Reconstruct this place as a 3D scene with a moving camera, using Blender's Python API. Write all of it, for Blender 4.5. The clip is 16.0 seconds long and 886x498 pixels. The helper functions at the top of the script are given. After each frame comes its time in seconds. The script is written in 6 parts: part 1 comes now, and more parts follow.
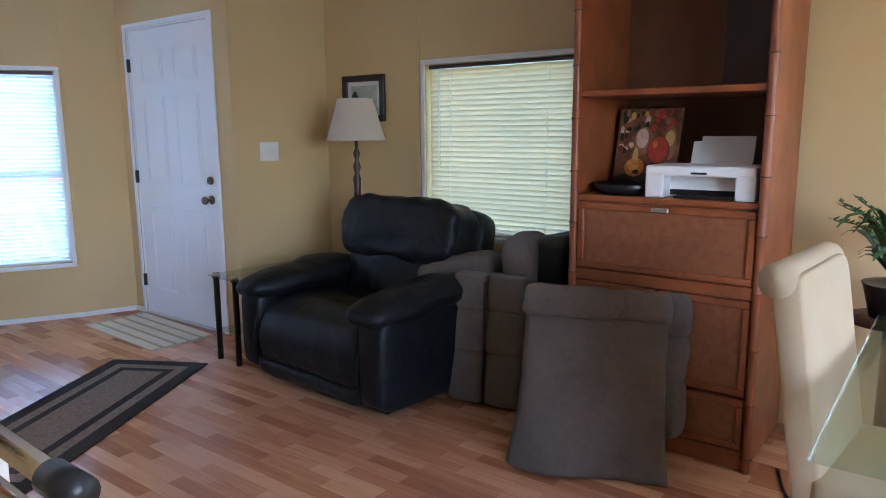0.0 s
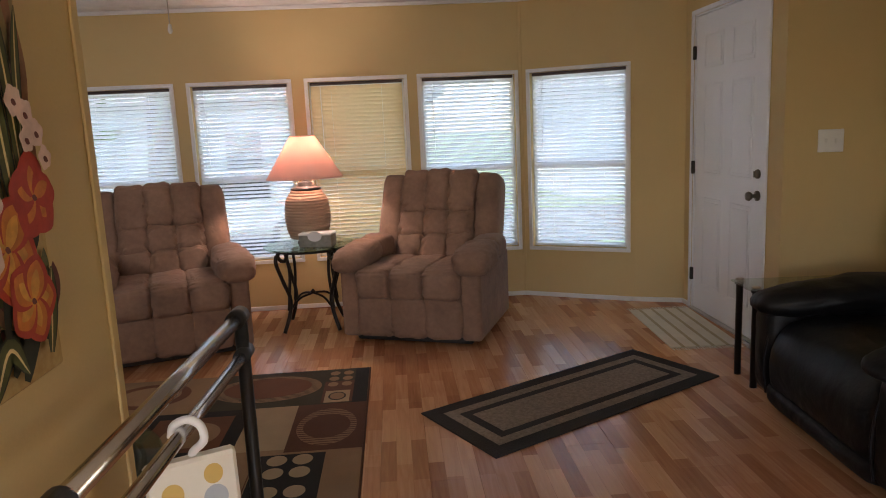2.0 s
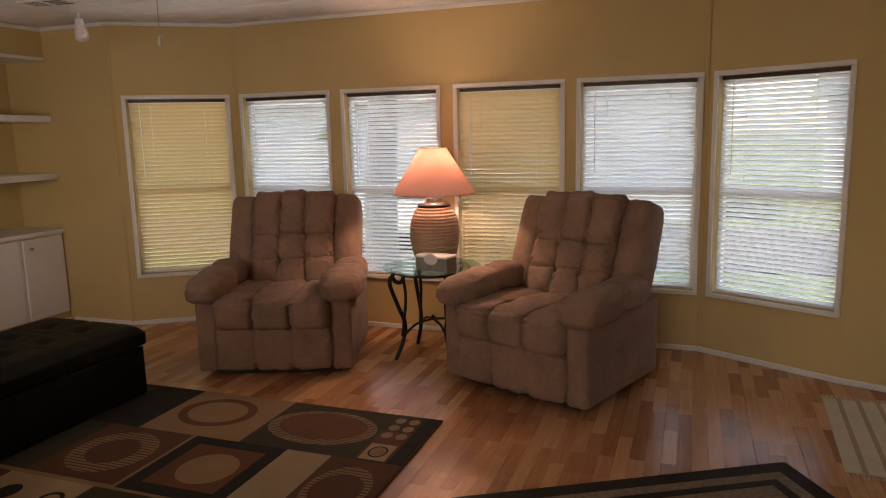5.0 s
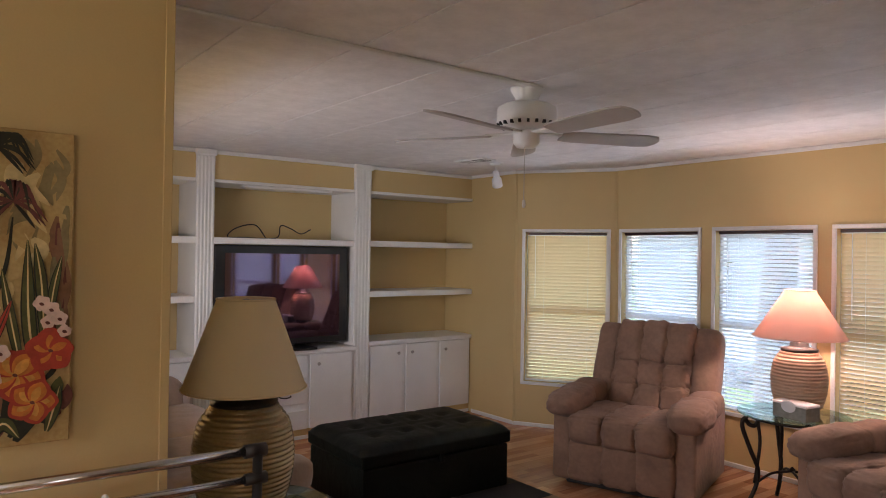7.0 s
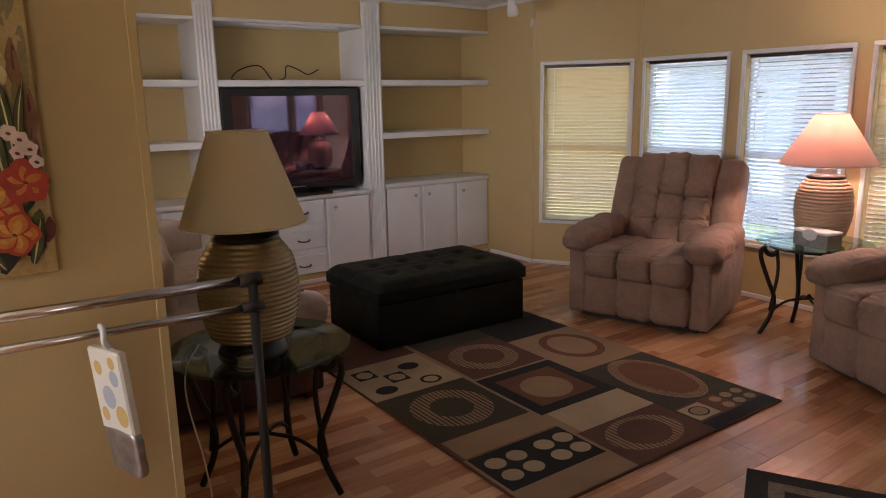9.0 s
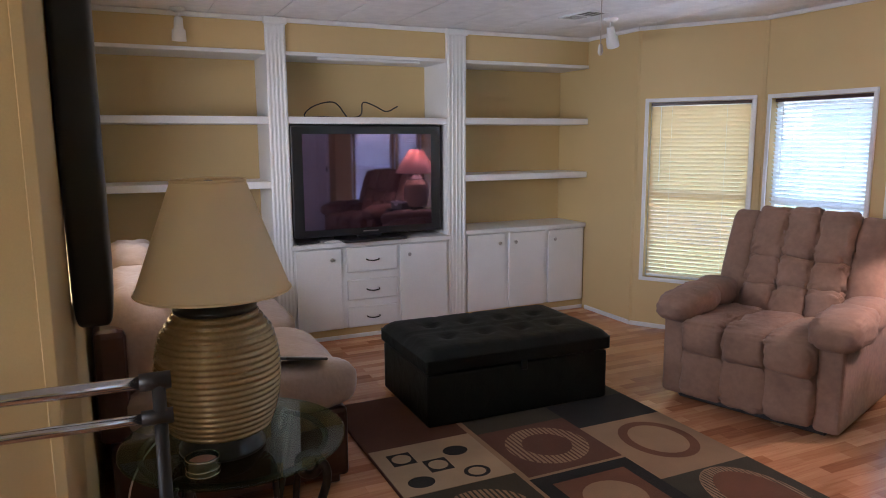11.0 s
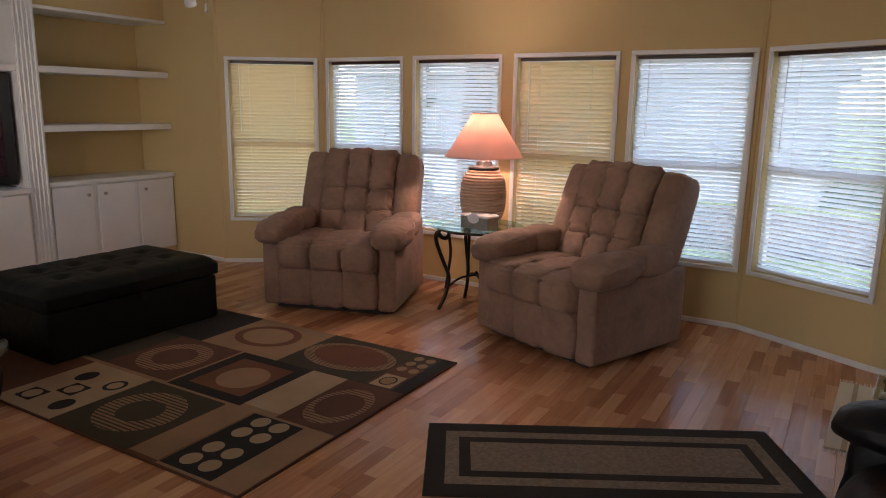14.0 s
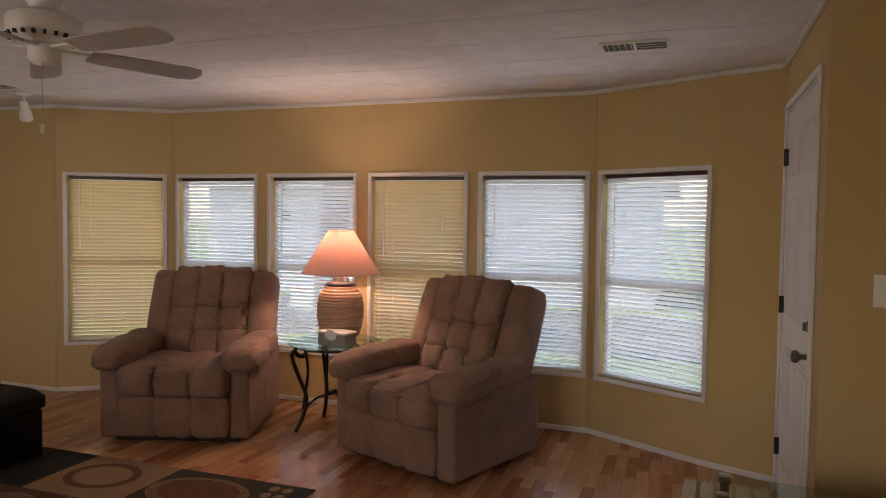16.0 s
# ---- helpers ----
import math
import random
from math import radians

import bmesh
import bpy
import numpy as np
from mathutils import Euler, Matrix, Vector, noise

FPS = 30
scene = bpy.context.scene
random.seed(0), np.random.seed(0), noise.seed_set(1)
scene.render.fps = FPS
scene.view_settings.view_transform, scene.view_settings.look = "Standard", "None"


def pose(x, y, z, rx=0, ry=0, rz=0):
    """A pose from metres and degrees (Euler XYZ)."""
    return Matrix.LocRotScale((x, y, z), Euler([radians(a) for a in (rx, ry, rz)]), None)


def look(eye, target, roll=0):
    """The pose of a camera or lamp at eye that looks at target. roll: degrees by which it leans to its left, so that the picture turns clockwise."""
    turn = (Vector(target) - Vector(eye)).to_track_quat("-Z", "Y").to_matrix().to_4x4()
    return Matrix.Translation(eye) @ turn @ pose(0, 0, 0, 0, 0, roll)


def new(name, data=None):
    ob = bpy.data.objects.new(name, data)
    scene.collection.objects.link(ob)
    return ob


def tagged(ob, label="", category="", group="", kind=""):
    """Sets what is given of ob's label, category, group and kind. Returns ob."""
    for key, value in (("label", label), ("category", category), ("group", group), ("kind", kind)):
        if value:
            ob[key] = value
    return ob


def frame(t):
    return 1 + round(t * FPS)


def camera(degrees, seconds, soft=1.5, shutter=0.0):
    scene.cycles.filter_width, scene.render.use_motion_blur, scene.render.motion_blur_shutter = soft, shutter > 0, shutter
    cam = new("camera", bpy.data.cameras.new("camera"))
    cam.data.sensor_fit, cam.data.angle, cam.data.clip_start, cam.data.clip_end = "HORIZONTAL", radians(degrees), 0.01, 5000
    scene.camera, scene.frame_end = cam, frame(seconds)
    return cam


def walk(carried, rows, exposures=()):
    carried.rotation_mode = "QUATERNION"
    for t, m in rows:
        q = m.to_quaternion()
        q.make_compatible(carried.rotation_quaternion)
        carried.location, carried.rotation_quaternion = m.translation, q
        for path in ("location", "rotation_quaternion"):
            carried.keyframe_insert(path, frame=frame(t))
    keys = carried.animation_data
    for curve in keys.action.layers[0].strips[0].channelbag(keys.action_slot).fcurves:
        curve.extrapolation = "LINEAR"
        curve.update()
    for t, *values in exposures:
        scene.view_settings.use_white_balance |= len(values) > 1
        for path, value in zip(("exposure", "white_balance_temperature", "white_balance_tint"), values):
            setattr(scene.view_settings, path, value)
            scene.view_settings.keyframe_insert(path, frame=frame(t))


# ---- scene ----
cam = camera(64.9, 16.0, soft=1.0)
PATH = [
    (0, (0.942, 0.908, 1.34), (-0.239, 2.486, 1.001), -0.4),
    (0.5, (0.923, 1.149, 1.316), (-0.65, 2.335, 0.973), -0.7),
    (1, (0.912, 1.322, 1.326), (-0.903, 2.089, 0.984), -1.5),
    (1.5, (0.979, 1.489, 1.36), (-0.952, 1.884, 1.018), -1.8),
    (2, (0.923, 1.537, 1.357), (-1.044, 1.667, 1.019), -2.6),
    (2.5, (0.683, 1.533, 1.35), (-1.289, 1.56, 1.016), -2.9),
    (3, (0.493, 1.571, 1.364), (-1.478, 1.445, 1.047), -3.8),
    (3.2, (0.434, 1.625, 1.367), (-1.527, 1.376, 1.062), -4.1),
    (5.3, (0.129, 2.672, 1.438), (-1.641, 1.804, 1.1), 0.3),
    (5.5, (0.124, 2.777, 1.439), (-1.519, 1.691, 1.091), 1.2),
    (6, (0.211, 2.838, 1.468), (-1.087, 1.359, 1.11), 0.4),
    (6.5, (0.301, 2.95, 1.523), (-0.989, 1.426, 1.411), 1.2),
    (7, (0.299, 3.029, 1.549), (-0.908, 1.434, 1.562), 0.9),
    (7.5, (0.273, 3.118, 1.541), (-0.842, 1.458, 1.546), 0.1),
    (8, (0.23, 3.145, 1.497), (-0.875, 1.488, 1.321), -0.4),
    (8.5, (0.206, 3.153, 1.467), (-0.897, 1.525, 1.105), -0.8),
    (9, (0.168, 3.003, 1.468), (-0.952, 1.399, 1.052), -1.0),
    (9.2, (0.143, 2.895, 1.469), (-0.976, 1.286, 1.069), -0.8),
    (11.3, (-0.458, 2.687, 1.489), (-1.272, 0.887, 1.179), -0.3),
    (11.5, (-0.468, 2.705, 1.485), (-1.395, 0.96, 1.175), 0.2),
    (12, (-0.387, 2.719, 1.487), (-1.483, 1.075, 1.176), 0.4),
    (12.5, (-0.115, 2.742, 1.423), (-1.411, 1.25, 1.116), -1.2),
    (13, (0.029, 2.795, 1.416), (-1.396, 1.434, 1.076), -0.5),
    (13.5, (0.141, 2.962, 1.407), (-1.401, 1.741, 1.048), 0.5),
    (14, (0.208, 3.116, 1.399), (-1.483, 2.126, 0.998), 1.0),
    (14.5, (0.2, 3.155, 1.414), (-1.648, 2.509, 1.007), 1.0),
    (15, (0.217, 3.161, 1.417), (-1.681, 2.652, 1.045), 1.0),
    (15.5, (0.212, 3.166, 1.436), (-1.719, 2.707, 1.193), 1.1),
    (16, (0.211, 3.143, 1.445), (-1.678, 2.491, 1.359), 0.8),
]
walk(cam, [(t, look(eye, target, roll)) for t, eye, target, roll in PATH], exposures=[(0.0, 4.5, 4850, 17), (0.5, 4.12, 5050, 17), (1.0, 3.55, 5500, 16), (2.0, 3.5, 6950, 22), (2.5, 3.4, 6950, 23), (5.5, 3.17, 8650, 28), (6.0, 3.62, 7950, 28), (7.0, 3.7, 6500, 24), (9.0, 3.6, 6600, 25), (11.4, 4.15, 5700, 22), (12.0, 3.6, 6050, 22), (12.5, 3.6, 5900, 21), (14.0, 3.4, 6900, 25), (16.0, 3.12, 7850, 28)])
SKY, SUN, FILL, LAMP_W, FILL_GAP_W = 0.1, 1.15, 1.5, 1.6, 2.6

# ---- world, sun, lamps ----
world = bpy.data.worlds.new("sky")
scene.world = world
world.use_nodes = True
_wn = world.node_tree.nodes
_sky = _wn.new("ShaderNodeTexSky")
_sky.sky_type = "NISHITA"
_sky.sun_disc = False
_sky.sun_elevation = radians(63)
_sky.sun_rotation = radians(153)
_sky.air_density = 1.3
_sky.dust_density = 1.2
_wn["Background"].inputs["Strength"].default_value = SKY
world.node_tree.links.new(_sky.outputs["Color"], _wn["Background"].inputs["Color"])
_sun = new("sun", bpy.data.lights.new("sun", "SUN"))
_sun.data.energy, _sun.data.angle, _sun.data.color = SUN, radians(2), (1.0, 0.95, 0.88)
_sun.matrix_basis = look((4.5, -9, 20), (0, 0, 0))


def area(name, eye, target, w, h, watts, color):
    ob = new(name, bpy.data.lights.new(name, "AREA"))
    ob.data.shape, ob.data.size, ob.data.size_y = "RECTANGLE", w, h
    ob.data.energy, ob.data.color = watts, color
    ob.matrix_basis = look(eye, target)
    return ob


def bulb(name, place, watts, color, radius=0.04):
    ob = new(name, bpy.data.lights.new(name, "POINT"))
    ob.data.energy, ob.data.color, ob.data.shadow_soft_size = watts, color, radius
    ob.location = place
    return ob


# ---- materials ----
def mat(name, color, rough=0.6, metal=0.0, var=0.12, scale=6.0, bump=0.1, fine=90.0, second=None, fold=0.0, fold_scale=9.0, **extra):
    """A surface with colour varied at two scales and a fine relief."""
    m = bpy.data.materials.new(name)
    m.use_nodes = True
    nt = m.node_tree
    b = nt.nodes["Principled BSDF"]
    tc = nt.nodes.new("ShaderNodeTexCoord")
    n1 = nt.nodes.new("ShaderNodeTexNoise")
    n1.inputs["Scale"].default_value, n1.inputs["Detail"].default_value = scale, 4
    n2 = nt.nodes.new("ShaderNodeTexNoise")
    n2.inputs["Scale"].default_value, n2.inputs["Detail"].default_value = fine, 3
    for n in (n1, n2):
        nt.links.new(tc.outputs["Object"], n.inputs["Vector"])
    ramp = nt.nodes.new("ShaderNodeValToRGB")
    c2 = second or tuple(c * (1 - var) for c in color)
    c1 = color if second else tuple(min(1, c * (1 + var * 0.6)) for c in color)
    ramp.color_ramp.elements[0].position, ramp.color_ramp.elements[1].position = 0.35, 0.65
    ramp.color_ramp.elements[0].color, ramp.color_ramp.elements[1].color = (*c2, 1), (*c1, 1)
    add = nt.nodes.new("ShaderNodeMath")
    add.operation = "MULTIPLY_ADD"
    add.inputs[1].default_value, add.inputs[2].default_value = 0.3, 0.0
    nt.links.new(n2.outputs["Fac"], add.inputs[0])
    add2 = nt.nodes.new("ShaderNodeMath")
    add2.operation = "MULTIPLY_ADD"
    add2.inputs[1].default_value = 0.7
    nt.links.new(n1.outputs["Fac"], add2.inputs[0])
    nt.links.new(add.outputs[0], add2.inputs[2])
    nt.links.new(add2.outputs[0], ramp.inputs["Fac"])
    nt.links.new(ramp.outputs["Color"], b.inputs["Base Color"])
    b.inputs["Roughness"].default_value, b.inputs["Metallic"].default_value = rough, metal
    if bump:
        bp = nt.nodes.new("ShaderNodeBump")
        bp.inputs["Strength"].default_value, bp.inputs["Distance"].default_value = bump, 0.004
        nt.links.new(n2.outputs["Fac"], bp.inputs["Height"])
        nt.links.new(bp.outputs["Normal"], b.inputs["Normal"])
        if fold:
            n3 = nt.nodes.new("ShaderNodeTexNoise")
            n3.inputs["Scale"].default_value, n3.inputs["Detail"].default_value, n3.inputs["Distortion"].default_value = fold_scale, 2, 0.8
            nt.links.new(tc.outputs["Object"], n3.inputs["Vector"])
            b2 = nt.nodes.new("ShaderNodeBump")
            b2.inputs["Strength"].default_value, b2.inputs["Distance"].default_value = fold, 0.03
            nt.links.new(n3.outputs["Fac"], b2.inputs["Height"])
            nt.links.new(bp.outputs["Normal"], b2.inputs["Normal"])
            nt.links.new(b2.outputs["Normal"], b.inputs["Normal"])
    for key, value in extra.items():
        b.inputs[key.replace("_", " ")].default_value = value
    return m


WALL = mat("yellow_wall_paint", (0.63, 0.47, 0.225), 0.7, var=0.05, scale=1.5, bump=0.06, fine=160)
WHITE = mat("white_paint", (0.80, 0.80, 0.79), 0.45, var=0.05, scale=3, bump=0.04)
DOORW = mat("white_door_paint", (0.84, 0.87, 0.92), 0.4, var=0.04, scale=2, bump=0.03)
CEIL = mat("ceiling_panel", (0.83, 0.82, 0.83), 0.85, var=0.08, scale=9, bump=0.35, fine=45)
BLINDM = mat("blind_slat_vinyl", (0.80, 0.79, 0.72), 0.5, var=0.03, bump=0)
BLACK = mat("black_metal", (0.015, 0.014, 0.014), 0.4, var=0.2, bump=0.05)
AGED = mat("aged_nickel", (0.20, 0.18, 0.15), 0.3, 1.0, var=0.15, bump=0.03)
IRON = mat("dark_wrought_iron", (0.03, 0.024, 0.02), 0.45, 0.6, var=0.3, bump=0.2)
CHROME = mat("chrome", (0.58, 0.57, 0.56), 0.2, 1.0, var=0.06, bump=0)
NICKEL = mat("brushed_nickel", (0.5, 0.48, 0.45), 0.3, 1.0, var=0.1, bump=0.05)
LEATHER = mat("black_leather", (0.008, 0.009, 0.011), 0.47, var=0.3, scale=5, bump=0.3, fine=70, fold=0.5, fold_scale=5.0, Specular_IOR_Level=0.24)
DARKLEATHER = mat("black_faux_leather", (0.008, 0.010, 0.008), 0.5, var=0.3, scale=5, bump=0.3, fine=90, fold=0.2, Specular_IOR_Level=0.15)
BROWN = mat("taupe_microfibre", (0.268, 0.162, 0.112), 0.9, var=0.26, scale=5, bump=0.3, fine=34, fold=0.22, fold_scale=7.0, Sheen_Weight=0.06)
GREY = mat("grey_microfibre", (0.125, 0.100, 0.080), 0.9, var=0.25, scale=4, bump=0.25, fine=40, fold=0.3, fold_scale=5.0, Sheen_Weight=0.06)
PLUSH = mat("tan_plush", (0.35, 0.255, 0.195), 0.95, var=0.15, scale=7, bump=0.4, fine=60, fold=0.25, fold_scale=8.0, Sheen_Weight=0.2)
FANBLADE = mat("fan_blade_paint", (0.46, 0.43, 0.42), 0.5, var=0.08, bump=0.03)
WASHA = mat("painted_brown_wash", (0.30, 0.15, 0.075), 0.7, var=0.3, scale=14)
WASHB = mat("painted_olive_wash", (0.30, 0.24, 0.11), 0.7, var=0.3, scale=14)
WASHC = mat("painted_gold_wash", (0.74, 0.58, 0.28), 0.7, var=0.25, scale=14)
PYELLOW = mat("painted_yellow_orange", (0.68, 0.33, 0.06), 0.6, var=0.3, scale=30)
CREAM = mat("cream_linen", (0.44, 0.335, 0.195), 0.85, var=0.06, bump=0.15, fine=200)
OAK = mat("cane_cabinet_wood", (0.27, 0.080, 0.024), 0.4, var=0.35, scale=7, bump=0.1)
CANE = mat("woven_cane", (0.30, 0.105, 0.034), 0.6, var=0.25, scale=30, bump=0.5, fine=220)
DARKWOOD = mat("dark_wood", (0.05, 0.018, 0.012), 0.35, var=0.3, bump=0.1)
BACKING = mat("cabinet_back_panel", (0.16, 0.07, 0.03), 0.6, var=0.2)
PLASTICW = mat("white_plastic", (0.8, 0.8, 0.8), 0.35, var=0.02, bump=0)
PLASTICB = mat("black_plastic", (0.012, 0.012, 0.013), 0.3, var=0.1, bump=0)
PAPER = mat("paper", (0.75, 0.75, 0.77), 0.7, var=0.03, bump=0)
STONE = mat("ribbed_lamp_ceramic", (0.42, 0.30, 0.21), 0.6, var=0.12, bump=0.15)
AMBER = mat("amber_ribbed_ceramic", (0.36, 0.27, 0.135), 0.27, 0.45, var=0.25, scale=3, bump=0.05, Specular_IOR_Level=0.7)
TEAL = mat("dark_bronze", (0.03, 0.032, 0.032), 0.3, 0.5, var=0.25, bump=0.05)
RUGTAN = mat("rug_tan", (0.279, 0.172, 0.094), 0.95, var=0.12, bump=0.5, fine=180)
RUGBROWN = mat("rug_brown", (0.102, 0.039, 0.021), 0.95, var=0.15, bump=0.5, fine=180)
RUGRUST = mat("rug_rust", (0.139, 0.051, 0.023), 0.95, var=0.15, bump=0.5, fine=180)
RUGGREEN = mat("rug_dark_olive", (0.041, 0.033, 0.018), 0.95, var=0.15, bump=0.5, fine=180)
RUGBLACK = mat("rug_black", (0.011, 0.010, 0.009), 0.95, var=0.2, bump=0.5, fine=180)
RUGBEIGE = mat("rug_beige", (0.377, 0.271, 0.164), 0.95, var=0.12, bump=0.5, fine=180)
RUNDARK = mat("runner_dark_border", (0.026, 0.020, 0.016), 0.95, var=0.2, bump=0.6, fine=150)
RUNTAN = mat("runner_jute_field", (0.235, 0.175, 0.125), 0.95, var=0.3, scale=60, bump=0.8, fine=150)
MATCREAM = mat("cream_cotton_weave", (0.66, 0.58, 0.44), 0.95, var=0.1, bump=0.5, fine=120)
MATSTRIPE = mat("tan_cotton_stripe", (0.42, 0.33, 0.19), 0.95, var=0.1, bump=0.5, fine=120)
LEAF = mat("plant_leaf", (0.05, 0.12, 0.03), 0.5, var=0.35, scale=20)
GRASS = mat("lawn", (0.085, 0.13, 0.05), 0.95, var=0.3, scale=3, bump=0.5)
CONCRETE = mat("pale_concrete", (0.50, 0.49, 0.47), 0.9, var=0.1)
ASPHALT = mat("asphalt", (0.06, 0.06, 0.062), 0.9, var=0.15)
SIDING = mat("white_siding", (0.42, 0.43, 0.45), 0.7, var=0.05)
ROOFING = mat("grey_shingle", (0.13, 0.13, 0.14), 0.9, var=0.2)
BARK = mat("bark", (0.17, 0.15, 0.13), 0.9, var=0.3, scale=12, bump=0.6)
FOLIAGE = mat("tree_foliage", (0.06, 0.11, 0.03), 0.8, var=0.35, scale=8)
CARPAINT = mat("silver_car_paint", (0.55, 0.56, 0.58), 0.25, 0.3, var=0.04, bump=0)
RED = mat("painted_red", (0.45, 0.05, 0.025), 0.6, var=0.25, scale=20)
ORANGE = mat("painted_orange", (0.62, 0.20, 0.03), 0.6, var=0.3, scale=25)
PINKW = mat("painted_pale_pink", (0.75, 0.55, 0.47), 0.6, var=0.2, scale=30)
CANVAS = mat("painted_canvas_ground", (0.64, 0.48, 0.21), 0.7, var=0.3, scale=6, second=(0.42, 0.26, 0.09))
PGREEN = mat("painted_olive", (0.085, 0.09, 0.025), 0.6, var=0.35, scale=22)
PDARK = mat("painted_dark_green", (0.02, 0.022, 0.012), 0.6, var=0.3, scale=22)
PMAROON = mat("painted_maroon", (0.16, 0.045, 0.035), 0.6, var=0.3, scale=22)
CANDLE = mat("candle_wax", (0.6, 0.33, 0.25), 0.5, var=0.05)
BAGPAPER = mat("printed_bag_paper", (0.76, 0.72, 0.62), 0.7, var=0.04)
BAGFOIL = mat("crumpled_silver_foil", (0.42, 0.40, 0.38), 0.3, 0.8, var=0.3, scale=25, bump=0.8, fine=30)
BAGBLUE = mat("bag_print_grey_blue", (0.42, 0.46, 0.5), 0.7, var=0.05)
BAGGOLD = mat("bag_print_gold", (0.62, 0.42, 0.13), 0.7, var=0.05)
CORD = mat("white_cord", (0.7, 0.68, 0.62), 0.5, var=0.03, bump=0)


def glass(name, color=(1, 1, 1), rough=0.0):
    """A pane: mostly clear, with a mirror's share by its gloss."""
    m = bpy.data.materials.new(name)
    m.use_nodes = True
    nt = m.node_tree
    nt.nodes.remove(nt.nodes["Principled BSDF"])
    tr, gl, mx = nt.nodes.new("ShaderNodeBsdfTransparent"), nt.nodes.new("ShaderNodeBsdfGlossy"), nt.nodes.new("ShaderNodeMixShader")
    lw = nt.nodes.new("ShaderNodeLayerWeight")
    lw.inputs["Blend"].default_value = 0.5
    pw, fr = nt.nodes.new("ShaderNodeMath"), nt.nodes.new("ShaderNodeMath")
    pw.operation, fr.operation = "POWER", "MULTIPLY_ADD"
    pw.inputs[1].default_value, fr.inputs[1].default_value, fr.inputs[2].default_value = 5.0, 0.9, 0.04
    nt.links.new(lw.outputs["Facing"], pw.inputs[0])
    nt.links.new(pw.outputs[0], fr.inputs[0])
    tr.inputs["Color"].default_value = (*color, 1)
    gl.inputs["Roughness"].default_value = rough
    nt.links.new(fr.outputs[0], mx.inputs[0])
    nt.links.new(tr.outputs[0], mx.inputs[1])
    nt.links.new(gl.outputs[0], mx.inputs[2])
    nt.links.new(mx.outputs[0], nt.nodes["Material Output"].inputs["Surface"])
    return m


PANE = glass("window_glass", (0.93, 0.96, 0.95))
TABLEGLASS = glass("green_table_glass", (0.62, 0.76, 0.68))
CLEARGLASS = glass("clear_table_glass", (0.86, 0.92, 0.88))


def shade_cloth(name, color, through_share):
    m = mat(name, color, 0.8, var=0.03, bump=0.08, fine=220)
    nt = m.node_tree
    b = nt.nodes["Principled BSDF"]
    tl, mx = nt.nodes.new("ShaderNodeBsdfTranslucent"), nt.nodes.new("ShaderNodeMixShader")
    tl.inputs["Color"].default_value = (*color, 1)
    mx.inputs[0].default_value = through_share
    nt.links.new(b.outputs[0], mx.inputs[1])
    nt.links.new(tl.outputs[0], mx.inputs[2])
    nt.links.new(mx.outputs[0], nt.nodes["Material Output"].inputs["Surface"])
    return m


SHADEPINK = shade_cloth("peach_lamp_shade", (0.82, 0.58, 0.50), 0.30)
SHADECREAM = shade_cloth("cream_lamp_shade", (0.96, 0.83, 0.55), 0.34)
SHADEWHITE = shade_cloth("white_lamp_shade", (0.78, 0.70, 0.62), 0.35)
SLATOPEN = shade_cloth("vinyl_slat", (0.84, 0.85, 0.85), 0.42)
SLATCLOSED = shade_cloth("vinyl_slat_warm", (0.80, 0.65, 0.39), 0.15)


